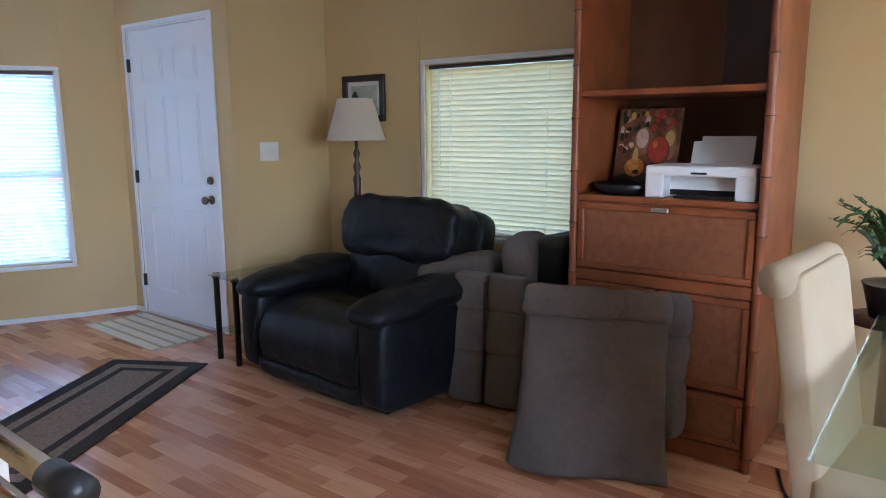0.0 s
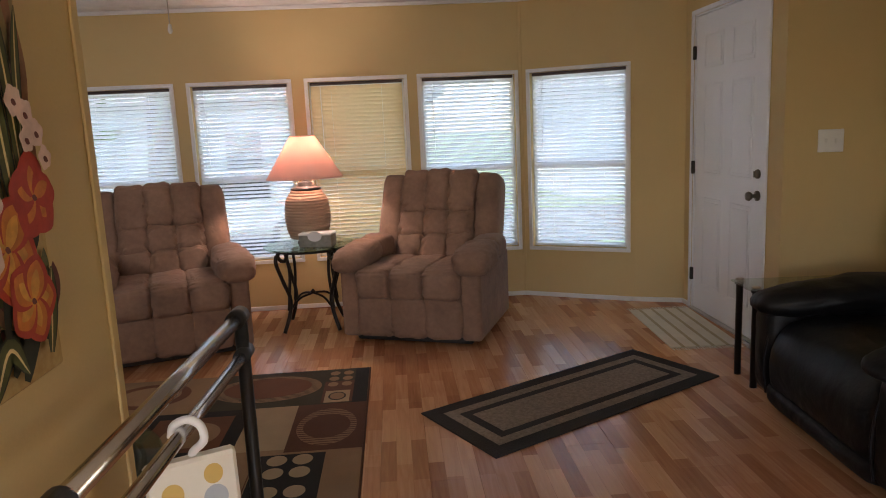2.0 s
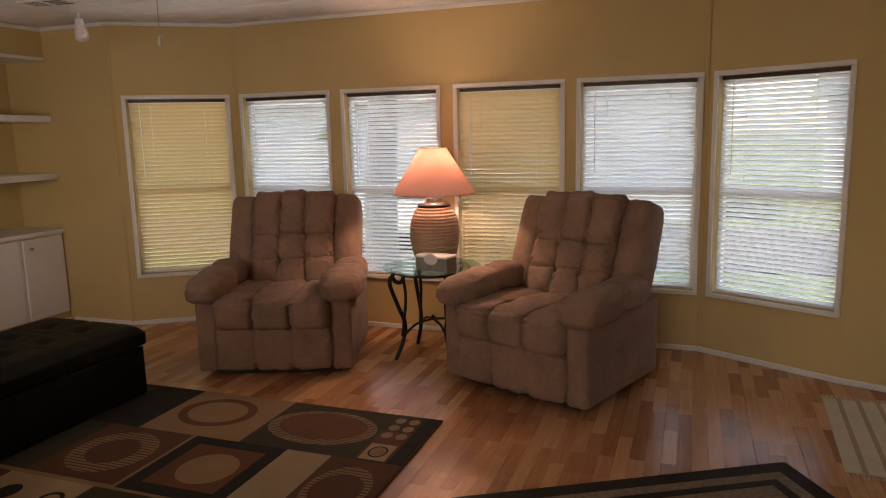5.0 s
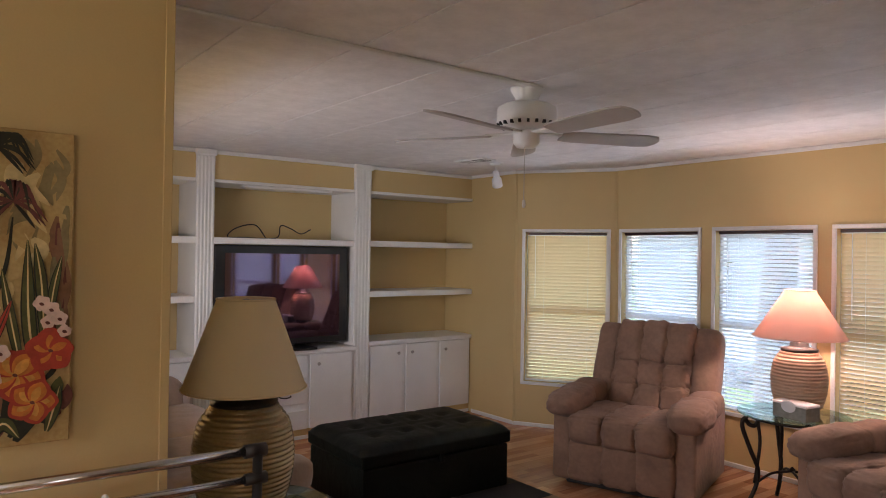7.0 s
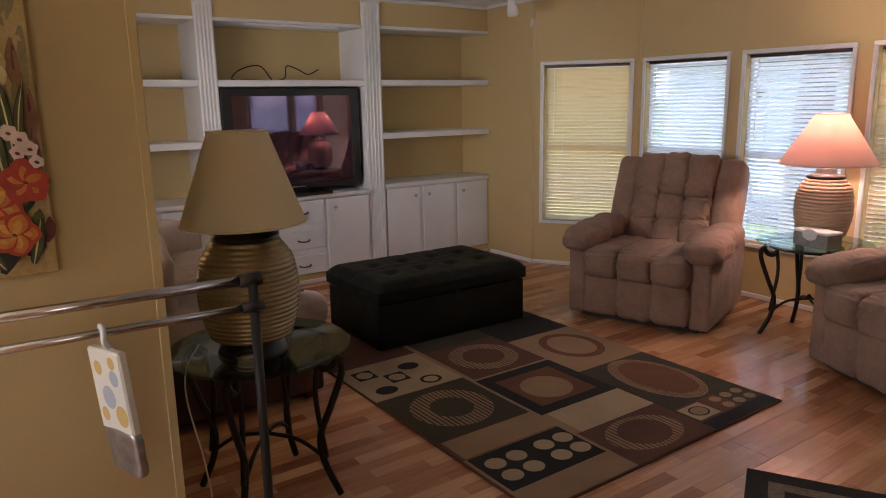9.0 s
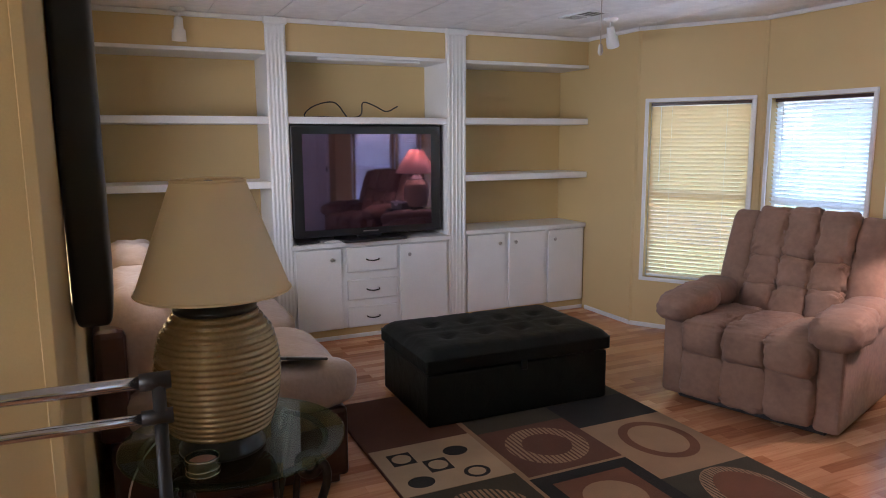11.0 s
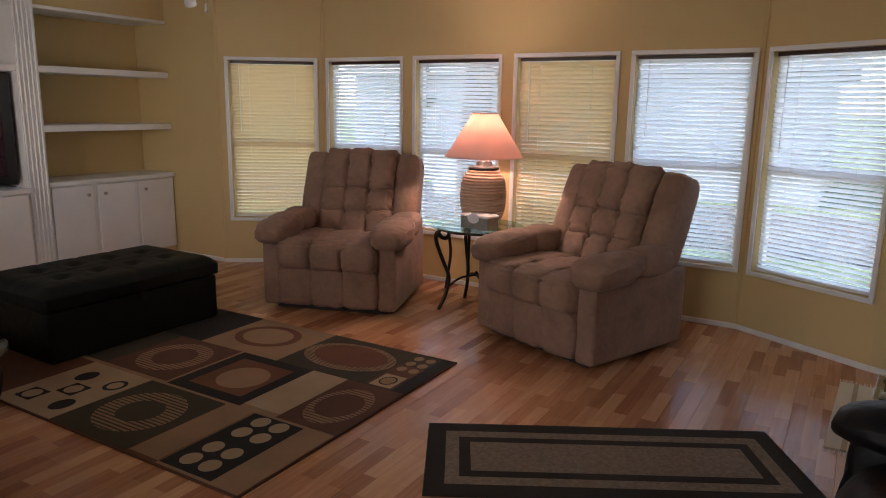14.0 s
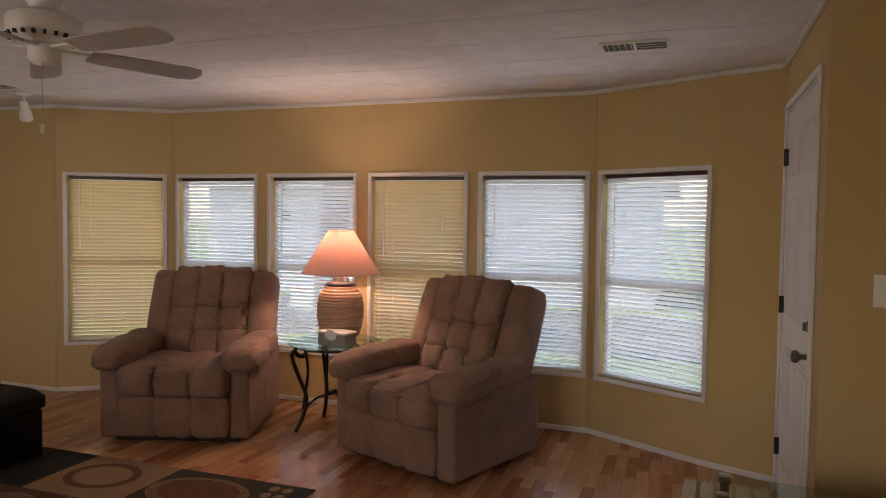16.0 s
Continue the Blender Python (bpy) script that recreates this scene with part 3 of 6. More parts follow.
# entry door
def entry_door():
    x0, x1 = C["f"][0] + DOOR0, C["f"][0] + DOOR1
    turn = pose(0, 0, 0, 0, 0, math.degrees(math.atan2(C["g"][1] - C["f"][1], C["g"][0] - C["f"][0])))
    d = thing("door_1", "white six-panel entry door, closed", "door", Matrix.Translation((*C["f"], 0)) @ turn @ Matrix.Translation((-C["f"][0], -3.57, 0)), kind="structure")
    bm = bmesh.new()
    for a, b, c, e in ((x0 - 0.028, x0, 0, DOORH + 0.03), (x1, x1 + 0.045, 0, DOORH + 0.03), (x0, x1, DOORH, DOORH + 0.03)):
        box(a, b, 3.555, 3.569, c, e, 0.004, bm=bm)
    box(x0, x1, 3.57, 3.68, DOORH - 0.012, DOORH, bm=bm)
    box(x0, x0 + 0.012, 3.57, 3.68, 0, DOORH - 0.012, bm=bm)
    box(x1 - 0.012, x1, 3.57, 3.68, 0, DOORH - 0.012, bm=bm)
    part("door_frame", bm, DOORW, d)
    slab = part("slab", box(x0 + 0.016, x1 - 0.016, 3.577, 3.62, 0.012, DOORH - 0.016, 0.003), DOORW, d)
    w = x1 - x0 - 0.032
    for cx in (x0 + 0.016 + w * 0.29, x0 + 0.016 + w * 0.71):
        for za, zb in ((0.20, 0.82), (0.98, 1.58), (1.68, 1.90)):
            bm = bmesh.new()
            hw = w * 0.145
            box(cx - hw, cx + hw, 3.573, 3.5775, za, za + 0.014, 0.003, bm=bm)
            box(cx - hw, cx + hw, 3.573, 3.5775, zb - 0.014, zb, 0.003, bm=bm)
            box(cx - hw, cx - hw + 0.014, 3.573, 3.5775, za, zb, 0.003, bm=bm)
            box(cx + hw - 0.014, cx + hw, 3.573, 3.5775, za, zb, 0.003, bm=bm)
            box(cx - hw + 0.03, cx + hw - 0.03, 3.5735, 3.5775, za + 0.03, zb - 0.03, 0.003, bm=bm)
            part("panel", bm, DOORW, slab)
    for z in (0.255, 1.017, 1.795):
        part("hinge", box(x0 + 0.004, x0 + 0.022, 3.553, 3.577, z - 0.045, z + 0.045, 0.004), BLACK, d, "dark metal hinge")
    knob = spin([(0.030, 0), (0.030, 0.008), (0.012, 0.012), (0.011, 0.035), (0.022, 0.042), (0.028, 0.055), (0.022, 0.068), (0.004, 0.071)], 20)
    part("door_knob", knob, AGED, d, "aged nickel door knob", True, pose(x1 - 0.075, 3.577, 0.893, 90, 0, 0))
    bolt = spin([(0.027, 0), (0.027, 0.010), (0.020, 0.016), (0.004, 0.017)], 20)
    merge(bolt, box(-0.004, 0.004, -0.018, 0.018, 0.012, 0.03, 0.002))
    part("deadbolt", bolt, AGED, d, "aged nickel deadbolt", False, pose(x1 - 0.075, 3.577, 1.02, 90, 0, 0))
    part("sill", box(x0, x1, 3.545, 3.69, 0.0, 0.012, 0.003), NICKEL, d, "metal threshold")


entry_door()

# ---- built-in shelves ----
def built_in():
    front, back = Y_SHELF, -2.695
    left, p1, p2, right = EDGE_X - 0.002, (-1.375, -1.512), (-2.738, -2.90), -4.068
    unit = thing("built_in_shelves", "white built-in wall unit with shelves, drawers and cupboards", "shelves", kind="structure")
    tagged(unit, "white built-in wall unit with shelves, drawers and cupboards", "shelves", kind="structure")
    for a, b in (p1, p2):
        bm = box(b, a, back, front, 0, H - 0.03, 0.002)
        for k in range(5):
            cx = b + (a - b) * (k + 0.5) / 5
            box(cx - 0.008, cx + 0.008, front - 0.002, front + 0.006, 0.02, H - 0.06, 0.003, bm=bm)
        part("pilaster", bm, WHITE, unit, "fluted white pilaster")
        part("capital", box(b - 0.012, a + 0.012, front - 0.02, front + 0.02, H - 0.05, H - 0.004, 0.006), WHITE, unit)
    bays = ((p1[0], left, 0.748), (p2[0], p1[1], 0.738), (right, p2[1], 0.762))
    for n, (a, b, top) in enumerate(bays):
        mid = n == 1
        depth0 = back + 0.002
        f = front + (0.03 if mid else -0.01)
        part("fascia", box(a, b, front - 0.06, front - 0.03, 2.092, H - 0.03, 0.002), WALL, unit, "yellow fascia board")
        part("valance_shelf", box(a, b, depth0, front - 0.012, 2.066, 2.092, 0.003), WHITE, unit)
        part("crown", box(a, b, front - 0.03, front - 0.008, H - 0.035, H - 0.004, 0.004), WHITE, unit)
        for z in (1.648,) if mid else (1.200, 1.648):
            zz = z + (0.004 if n == 2 else 0)
            part("shelf", box(a, b, depth0, front - 0.006, zz - 0.050, zz, 0.003), WHITE, unit)
        part("counter", box(a - (0.012 if mid else 0), b + (0.012 if mid else 0), depth0, f + 0.012, top - 0.035, top, 0.005), WHITE, unit)
        part("carcass", box(a, b, depth0, f - 0.022, 0.085, top - 0.036, 0.0), WHITE, unit)
        part("plinth", box(a, b, depth0, f - 0.03, 0.0, 0.085), WALL, unit, "yellow painted plinth")
        part("plinth_strip", box(a, b, f - 0.029, f - 0.018, 0.0, 0.03, 0.003), WHITE, unit)

        def leaf(x0, x1, z0, z1, kind, knob_x=None):
            door = part(kind, box(x0, x1, f - 0.021, f - 0.003, z0, z1, 0.004), WHITE, unit)
            if kind == "cupboard_door":
                k = spin([(0.006, 0), (0.006, 0.012), (0.014, 0.016), (0.015, 0.022), (0.010, 0.027), (0.002, 0.028)], 14)
                part("knob", k, NICKEL, door, "small metal knob", True, pose(knob_x, f - 0.003, z1 - 0.078, -90, 0, 0))
            else:
                cx, zc = (x0 + x1) / 2, (z0 + z1) / 2
                part("handle", tube(curve([(cx - 0.05, f - 0.004, zc), (cx - 0.04, f + 0.02, zc - 0.004), (cx, f + 0.022, zc - 0.010), (cx + 0.04, f + 0.02, zc - 0.004), (cx + 0.05, f - 0.004, zc)], 5), 0.005, 8), IRON, door, "dark bar handle", True)
        zt = top - 0.045
        if mid:
            leaf(b - 0.348, b - 0.006, 0.085, zt, "cupboard_door", b - 0.27)
            for z0, z1 in ((0.085, 0.240), (0.296, 0.448), (0.508, zt)):
                leaf(b - 0.786, b - 0.388, z0, z1, "drawer")
            leaf(a + 0.02, b - 0.812, 0.085, zt, "cupboard_door", b - 0.88)
        else:
            w = (b - a - 0.11) / 3
            for k in range(3):
                x0 = a + 0.02 + k * (w + 0.035)
                leaf(x0, x0 + w, 0.085, zt, "cupboard_door", x0 + w - 0.055 if k < 2 else x0 + 0.06)
    part("back_panel", box(right, left, back - 0.001, back + 0.0015, 0.6, 2.08), WALL, unit, "yellow back panel")
    part("tube_light", box(-2.53, -1.75, front - 0.09, front - 0.03, 2.046, 2.065, 0.005), PLASTICW, unit, "white under-shelf tube light")


built_in()


# ---- recliners by the bay ----
def recliner(m, label):
    r = thing("recliner", label, "recliner", m, group="taupe recliners by the window")
    # black block stands in for the shade along the chair's foot
    part("base", box(-0.40, 0.40, -0.36, 0.36, 0.0, 0.07, 0.01), BLACK, r, "black block for the shadow under the recliner")
    part("body", box(-0.35, 0.35, -0.36, 0.36, 0.07, 0.34, 0.03), BROWN, r)
    for s in (-1, 1):
        side = box(s * 0.475 if s < 0 else 0.345, -0.345 if s < 0 else 0.475, -0.42, 0.40, 0.035, 0.50, 0.025, seg=3)
        part("side_panel", side, BROWN, r, smooth=False)
        arm = pillow(s * 0.41, -0.25, 0.548, 0.25, 0.46, 0.175, 0.70, 0.62, 0.016, nu=56, nv=36, seed=s, gather=0.02)
        bmesh.ops.transform(arm, matrix=Matrix.Translation((0, -0.24, 0.548)) @ Matrix.Rotation(radians(6), 4, "X") @ Matrix.Translation((0, 0.24, -0.548)), verts=arm.verts)
        pillow(s * 0.41, 0.07, 0.558, 0.215, 0.36, 0.165, 0.65, 0.55, 0.014, bm=arm, seed=s + 3)
        part("arm_pad", arm, BROWN, r, "puffed arm cushion", True)
    for k in (-1, 0, 1):
        part("seat_cushion", pillow(k * 0.226, -0.17, 0.395, 0.265, 0.66, 0.22, 0.45, 0.40, 0.012, nu=56, nv=36, seed=k, gather=0.034), BROWN, r, "", True)
        part("footrest_pad", pillow(k * 0.226, -0.375, 0.190, 0.255, 0.16, 0.29, 0.34, 0.34, 0.010, nu=48, nv=32, seed=k + 9, gather=0.02), BROWN, r, "", True)
    tilt = Matrix.Translation((0, 0.19, 0.40)) @ Matrix.Rotation(radians(-22), 4, "X")
    shell = box(-0.41, 0.41, 0.07, 0.17, -0.02, 0.62, 0.05, seg=3)
    bmesh.ops.transform(shell, matrix=tilt, verts=shell.verts)
    part("back_shell", shell, BROWN, r, smooth=True)
    for s in (-1, 1):
        part("wing", pillow(s * 0.355, 0.02, 0.325, 0.20, 0.25, 0.69, 0.3, 0.7, 0.010, nu=36, nv=28, m=tilt, seed=s, gather=0.006), BROWN, r, "padded back wing", True)
    for col in (-1, 0, 1):
        for row, (zc, h) in enumerate(((0.11, 0.21), (0.29, 0.19), (0.52, 0.32))):
            lift = 0.008 if (row == 2 and col == 0) else 0
            part("back_cushion", pillow(col * 0.178, -0.020 - 0.014 * (row == 2), zc + lift, 0.208, 0.23, h + 0.006, 0.42, 0.55, 0.012, nu=52, nv=36, m=tilt, seed=col * 3 + row, gather=0.036), BROWN, r, "", True)
    return r


def frame_front(a, b, deep):
    """The pose of a seat whose front edge runs from a (its right hand when facing it: left) to b."""
    a, b = Vector((*a, 0)), Vector((*b, 0))
    d = (b - a).normalized()
    n = Vector((d.y, -d.x, 0))
    mid = (a + b) / 2 - n * deep
    return Matrix.Translation(mid) @ pose(0, 0, 0, 0, 0, math.degrees(math.atan2(d.y, d.x)))


recliner(frame_front((-3.185, -0.325), (-3.50, 0.595), 0.43), "taupe microfibre recliner with tufted back, beside the bookcase wall")
recliner(frame_front((-3.585, 1.125), (-3.22, 2.045), 0.43), "taupe microfibre recliner with tufted back, turned towards the rug")


# ---- lamp tables ----
def iron_table(m, top_r, top_z, label, dark):
    t = thing("end_table", label, "side table", m, group="iron and glass end tables")
    glass_top = spin([(top_r - 0.004, top_z - 0.010), (top_r, top_z - 0.007), (top_r, top_z - 0.003), (top_r - 0.004, top_z)], 56)
    part("glass_top", glass_top, TABLEGLASS, t, "round bevelled glass top")
    ring = [(math.cos(a) * (top_r - 0.06), math.sin(a) * (top_r - 0.06), top_z - 0.024) for a in [2 * math.pi * k / 40 for k in range(41)]]
    part("ring", tube(ring, 0.009, 8), IRON, t, "", True)
    for k in range(4):
        a = math.pi / 4 + k * math.pi / 2
        c, s = math.cos(a), math.sin(a)

        def at(r, z):
            return (c * r, s * r, z)
        R = top_r - 0.03
        leg = tube(curve([at(R, top_z - 0.055), at(R - 0.035, top_z - 0.02), at(R - 0.085, top_z - 0.045), at(R - 0.07, top_z - 0.085), at(R - 0.035, top_z - 0.08), at(R - 0.005, top_z - 0.045), at(R + 0.005, top_z - 0.10), at(R - 0.045, top_z - 0.24), at(R - 0.09, top_z - 0.36), at(R - 0.075, top_z - 0.47), at(R - 0.02, 0.008)], 6), 0.0135, 8)
        merge(leg, tube(curve([at(R - 0.08, top_z - 0.03), at(R - 0.10, top_z - 0.18), at(R - 0.085, top_z - 0.33), at(R - 0.07, top_z - 0.44)], 5), 0.0105, 8))
        part("leg", leg, IRON, t, "curved scroll leg", True)
        part("stretcher", tube(curve([at(R - 0.08, top_z - 0.44), at(0.12, top_z - 0.375), at(0.0, top_z - 0.355)], 6), 0.008, 8), IRON, t, "", True)
    part("finial", spin([(0.006, top_z - 0.365), (0.018, top_z - 0.355), (0.018, top_z - 0.345), (0.004, top_z - 0.328)], 14), IRON, t, "", True)
    return t


iron_table(pose(-4.02, 0.915, 0, 0, 0, 0), 0.32, 0.60, "round glass end table on curved dark iron legs between recliners", False)
iron_table(pose(-0.675, 0.605, 0, 0, 0, 2), 0.33, 0.60, "round glass end table on dark iron scroll legs beside the sofa", True)


def ribbed(profile_r, z0, z1, ribs, depth, n=5):
    pts = []
    for k in range(ribs * n + 1):
        f = k / (ribs * n)
        pts.append((profile_r(f) + depth * abs(math.sin(math.pi * k / n)), z0 + (z1 - z0) * f))
    return pts


def lamp(m, z, body_r, body_h, plinth, neck, shade, mats, label, ribs, shade_label, watts):
    """shade: bottom radius, top radius, bottom and top height above the lamp's foot."""
    bm_mat, base_mat, shade_mat = mats
    lp = thing("table_lamp", label, "lamp", m @ pose(0, 0, z), group="table lamps")

    def curve_r(f):
        return body_r * (0.62 + 0.38 * math.sin(math.pi * (0.12 + 0.80 * f)) ** 0.75) * (1 - 0.16 * max(0, f - 0.82) / 0.18)
    part("foot", spin([(plinth[0], 0.001), (plinth[0], 0.012), (plinth[0] - 0.008, 0.02), (plinth[0] - 0.008, 0.03), (plinth[0] - 0.03, plinth[1] - 0.01), (plinth[0] - 0.035, plinth[1])], 40), base_mat, lp, "turned lamp foot", True)
    part("body", spin(ribbed(curve_r, plinth[1], plinth[1] + body_h, ribs, 0.006), 48), bm_mat, lp, "ribbed rounded lamp body", True)
    zt = plinth[1] + body_h
    top_r = curve_r(1.0)
    part("neck", spin([(top_r + 0.006, zt - 0.004), (top_r + 0.008, zt + 0.012), (top_r - 0.03, zt + 0.022), (neck, zt + 0.03), (neck, zt + 0.05), (neck * 0.5, zt + 0.06), (0.012, zt + 0.07), (0.012, shade[2] + 0.06)], 32), base_mat, lp, "", True)
    rb, rt, za, zb = shade
    sh = bmesh.new()
    merge(sh, spin([(rb, za), (rt, zb)], 48, False))
    merge(sh, spin([(rb - 0.003, za), (rt - 0.003, zb)], 48, False))
    part("shade", sh, shade_mat, lp, shade_label, True)
    trims = tube([(math.cos(a) * rb, math.sin(a) * rb, za) for a in [2 * math.pi * k / 48 for k in range(49)]], 0.004, 6)
    part("shade_rim", trims, shade_mat, lp, "", True)
    part("shade_rim", tube([(math.cos(a) * rt, math.sin(a) * rt, zb) for a in [2 * math.pi * k / 48 for k in range(49)]], 0.004, 6), shade_mat, lp, "", True)
    harp = tube(curve([(0.0, 0, shade[2] + 0.05), (0.05, 0, shade[2] + 0.12), (0.05, 0, zb - 0.05), (0, 0, zb), (-0.05, 0, zb - 0.05), (-0.05, 0, shade[2] + 0.12), (0, 0, shade[2] + 0.05)], 5), 0.002, 6)
    merge(harp, tube([(-rt, 0, zb - 0.004), (rt, 0, zb - 0.004)], 0.0018, 6))
    part("harp", harp, NICKEL, lp, "", True)
    part("light_bulb", spin([(0.012, shade[2] + 0.05), (0.014, shade[2] + 0.08), (0.028, shade[2] + 0.12), (0.026, shade[2] + 0.14), (0.004, shade[2] + 0.155)], 16), PLASTICW, lp, "", True)
    if watts:
        b = bulb("bulb_light", (0, 0, 0), watts, (1.0, 0.80, 0.68), 0.03)
        b.matrix_basis = m @ pose(0, 0, z + za + 0.19)


lamp(pose(-4.10, 0.91, 0), 0.60, 0.158, 0.345, (0.085, 0.035), 0.055, (0.268, 0.087, 0.464, 0.755), (STONE, TEAL, SHADEPINK), "lit ribbed ceramic table lamp with a peach shade on glass", 17, "glowing peach fabric shade", LAMP_W)
lamp(pose(-0.632, 0.655, 0), 0.60, 0.171, 0.350, (0.122, 0.065), 0.07, (0.212, 0.100, 0.469, 0.778), (AMBER, TEAL, SHADECREAM), "unlit amber ribbed table lamp with a cream shade on glass", 21, "cream fabric shade", 0)

tb = thing("tissue_box", "grey tissue box with a white lid flap on the table", "tissue box", pose(-3.90, 0.99, 0.60, 0, 0, 78))
part("carton", box(-0.115, 0.115, -0.06, 0.06, 0.0, 0.085, 0.004), mat("grey_printed_card", (0.25, 0.25, 0.22), 0.6, var=0.25, scale=25), tb)
part("lid", box(-0.118, 0.118, -0.063, 0.063, 0.078, 0.098, 0.006), PAPER, tb, "white lid")
fl = oval(0, 0, 0.05, 0.035, 0, 20)
bmesh.ops.transform(fl, matrix=pose(0, -0.066, 0.075, 90, 0, 0), verts=fl.verts)
part("flap", fl, PAPER, tb)

cj = thing("candle_jar", "clear glass candle jar with pink wax on the table", "candle", pose(-0.56, 0.815, 0.60))
part("jar", spin([(0.040, 0.0), (0.043, 0.004), (0.043, 0.05), (0.040, 0.05), (0.040, 0.006)], 28, False), TABLEGLASS, cj, "", True)
part("wax", spin([(0.038, 0.004), (0.038, 0.036), (0.004, 0.037)], 24), CANDLE, cj, "", True)
for z in (0.006, 0.02, 0.048):
    part("rim", tube([(math.cos(a) * 0.044, math.sin(a) * 0.044, z) for a in [2 * math.pi * k / 28 for k in range(29)]], 0.002, 6), CHROME, cj, "", True)


# ---- storage ottoman ----
ot = thing("storage_ottoman", "black faux-leather storage bench with a tufted lid on the rug", "ottoman", pose(-2.325, -0.765, 0.013, 0, 0, -1))
part("box", box(-0.555, 0.555, -0.345, 0.345, 0.0, 0.28, 0.012, seg=2), DARKLEATHER, ot)
lid = bmesh.new()
NX, NY = 44, 28
grid = {}
for i in range(NX + 1):
    for j in range(NY + 1):
        u, v = i / NX * 2 - 1, j / NY * 2 - 1
        x, y = u * 0.57, v * 0.36
        edge = min(1, (1 - abs(u)) * 9) ** 0.5 * min(1, (1 - abs(v)) * 6) ** 0.5
        z = 0.362 + 0.05 * edge
        for bx in (-0.34, -0.113, 0.113, 0.34):
            for by in (-0.12, 0.12):
                d = math.hypot(x - bx, y - by)
                z -= 0.026 * math.exp(-(d / 0.04) ** 2)
        z -= 0.006 * (math.exp(-(y / 0.012) ** 2) + sum(math.exp(-((x - c) / 0.012) ** 2) for c in (-0.227, 0.0, 0.227)))
        grid[i, j] = lid.verts.new((x, y, z))
for i in range(NX):
    for j in range(NY):
        lid.faces.new((grid[i, j], grid[i + 1, j], grid[i + 1, j + 1], grid[i, j + 1]))
part("lid", lid, DARKLEATHER, ot, "button-tufted padded lid", True)
part("lid_side", box(-0.568, 0.568, -0.358, 0.358, 0.288, 0.366, 0.012, seg=2), DARKLEATHER, ot)
part("pull_tab", box(-0.02, 0.02, 0.355, 0.366, 0.245, 0.30, 0.004), DARKLEATHER, ot)


# ---- sofa behind the lamp ----
so = thing("sofa", "dark wood sofa with plush tan cushions against the wall", "sofa", pose(0.11, 0.08, 0))
part("base", box(-1.34, -0.42, -1.98, -0.14, 0.05, 0.36, 0.02, seg=2), DARKWOOD, so, "dark maroon sofa base")
part("back_frame", box(-0.50, -0.385, -1.98, -0.14, 0.36, 0.80, 0.03, seg=2), DARKWOOD, so)
for x in (-1.28, -0.5):
    for y in (-1.9, -0.22):
        part("foot", box(x - 0.03, x + 0.03, y - 0.03, y + 0.03, 0.0, 0.06, 0.005), DARKWOOD, so)
for y in (-1.52, -0.62):
    part("seat_cushion", pillow(-0.93, y, 0.43, 0.90, 0.90, 0.20, 0.5, 0.35, 0.02), PLUSH, so, "tan plush seat cushion", True)
    part("back_cushion", pillow(-0.56, y, 0.68, 0.30, 0.88, 0.50, 0.6, 0.45, 0.03), PLUSH, so, "tan plush back cushion", True)
part("arm_cushion", pillow(-0.93, -0.235, 0.46, 0.92, 0.27, 0.21, 0.55, 0.45, 0.03, nu=44), PLUSH, so, "tan plush arm cushion", True)
part("arm_cushion", pillow(-0.86, -1.88, 0.56, 0.80, 0.28, 0.34, 0.6, 0.5, 0.02), PLUSH, so, "tan plush arm cushion", True)


tf = thing("tablet_folio", "black folio case lying on the tan sofa cushion", "case", pose(-1.02, -0.10, 0.585, 10, -14, 25))
part("cover", box(-0.11, 0.11, -0.08, 0.08, 0.0, 0.012, 0.004, seg=2), PLASTICB, tf)
part("name_bar", box(0.02, 0.07, -0.066, -0.058, 0.012, 0.0126), NICKEL, tf, "small grey lettering bar")

# ---- black leather recliner ----
lr = thing("leather_recliner", "overstuffed black leather recliner beside the entry window", "recliner", frame_front((-2.175, 3.205), (-1.065, 3.115), 0.46))
part("base", box(-0.47, 0.47, -0.34, 0.40, 0.0, 0.06, 0.01), BLACK, lr)


def waterfall(half, profile, nx=28):
    """A padded front: a side profile of (y, z) drawn across, drawn in and rounded at both ends."""
    path = curve([(0, y, z) for y, z in profile], 7)
    cy, cz = 0.0, 0.25
    bm = bmesh.new()
    rows = []
    for k in range(nx + 1):
        u = k / nx * 2 - 1
        pull = 1 - 0.10 * max(0.0, (abs(u) - 0.8) / 0.2) ** 2.2
        dip = 0.012 * math.cos(u * math.pi / 2)
        row = []
        for p in path:
            q = Vector((u * half, cy + (p.y - cy) * pull, cz + (p.z - cz) * pull))
            q.z -= dip * (1 if p.y > -0.25 else 0)
            q += Vector((0, 0.6, 1)) * 0.006 * noise.noise(Vector((q.x * 5, p.y * 7, p.z * 7)))
            row.append(bm.verts.new(q))
        rows.append(row)
    for a, b in zip(rows, rows[1:]):
        for i in range(len(path) - 1):
            bm.faces.new((a[i], b[i], b[i + 1], a[i + 1]))
    bm.faces.new(rows[0])
    bm.faces.new(rows[-1][::-1])
    bmesh.ops.recalc_face_normals(bm, faces=bm.faces[:])
    return bm


part("seat_cushion", waterfall(0.405, [(0.30, 0.10), (0.30, 0.40), (0.05, 0.455), (-0.22, 0.47), (-0.39, 0.43), (-0.465, 0.33), (-0.475, 0.22), (-0.445, 0.135), (-0.30, 0.12)]), LEATHER, lr, "leather seat rolling over into the footrest", True)
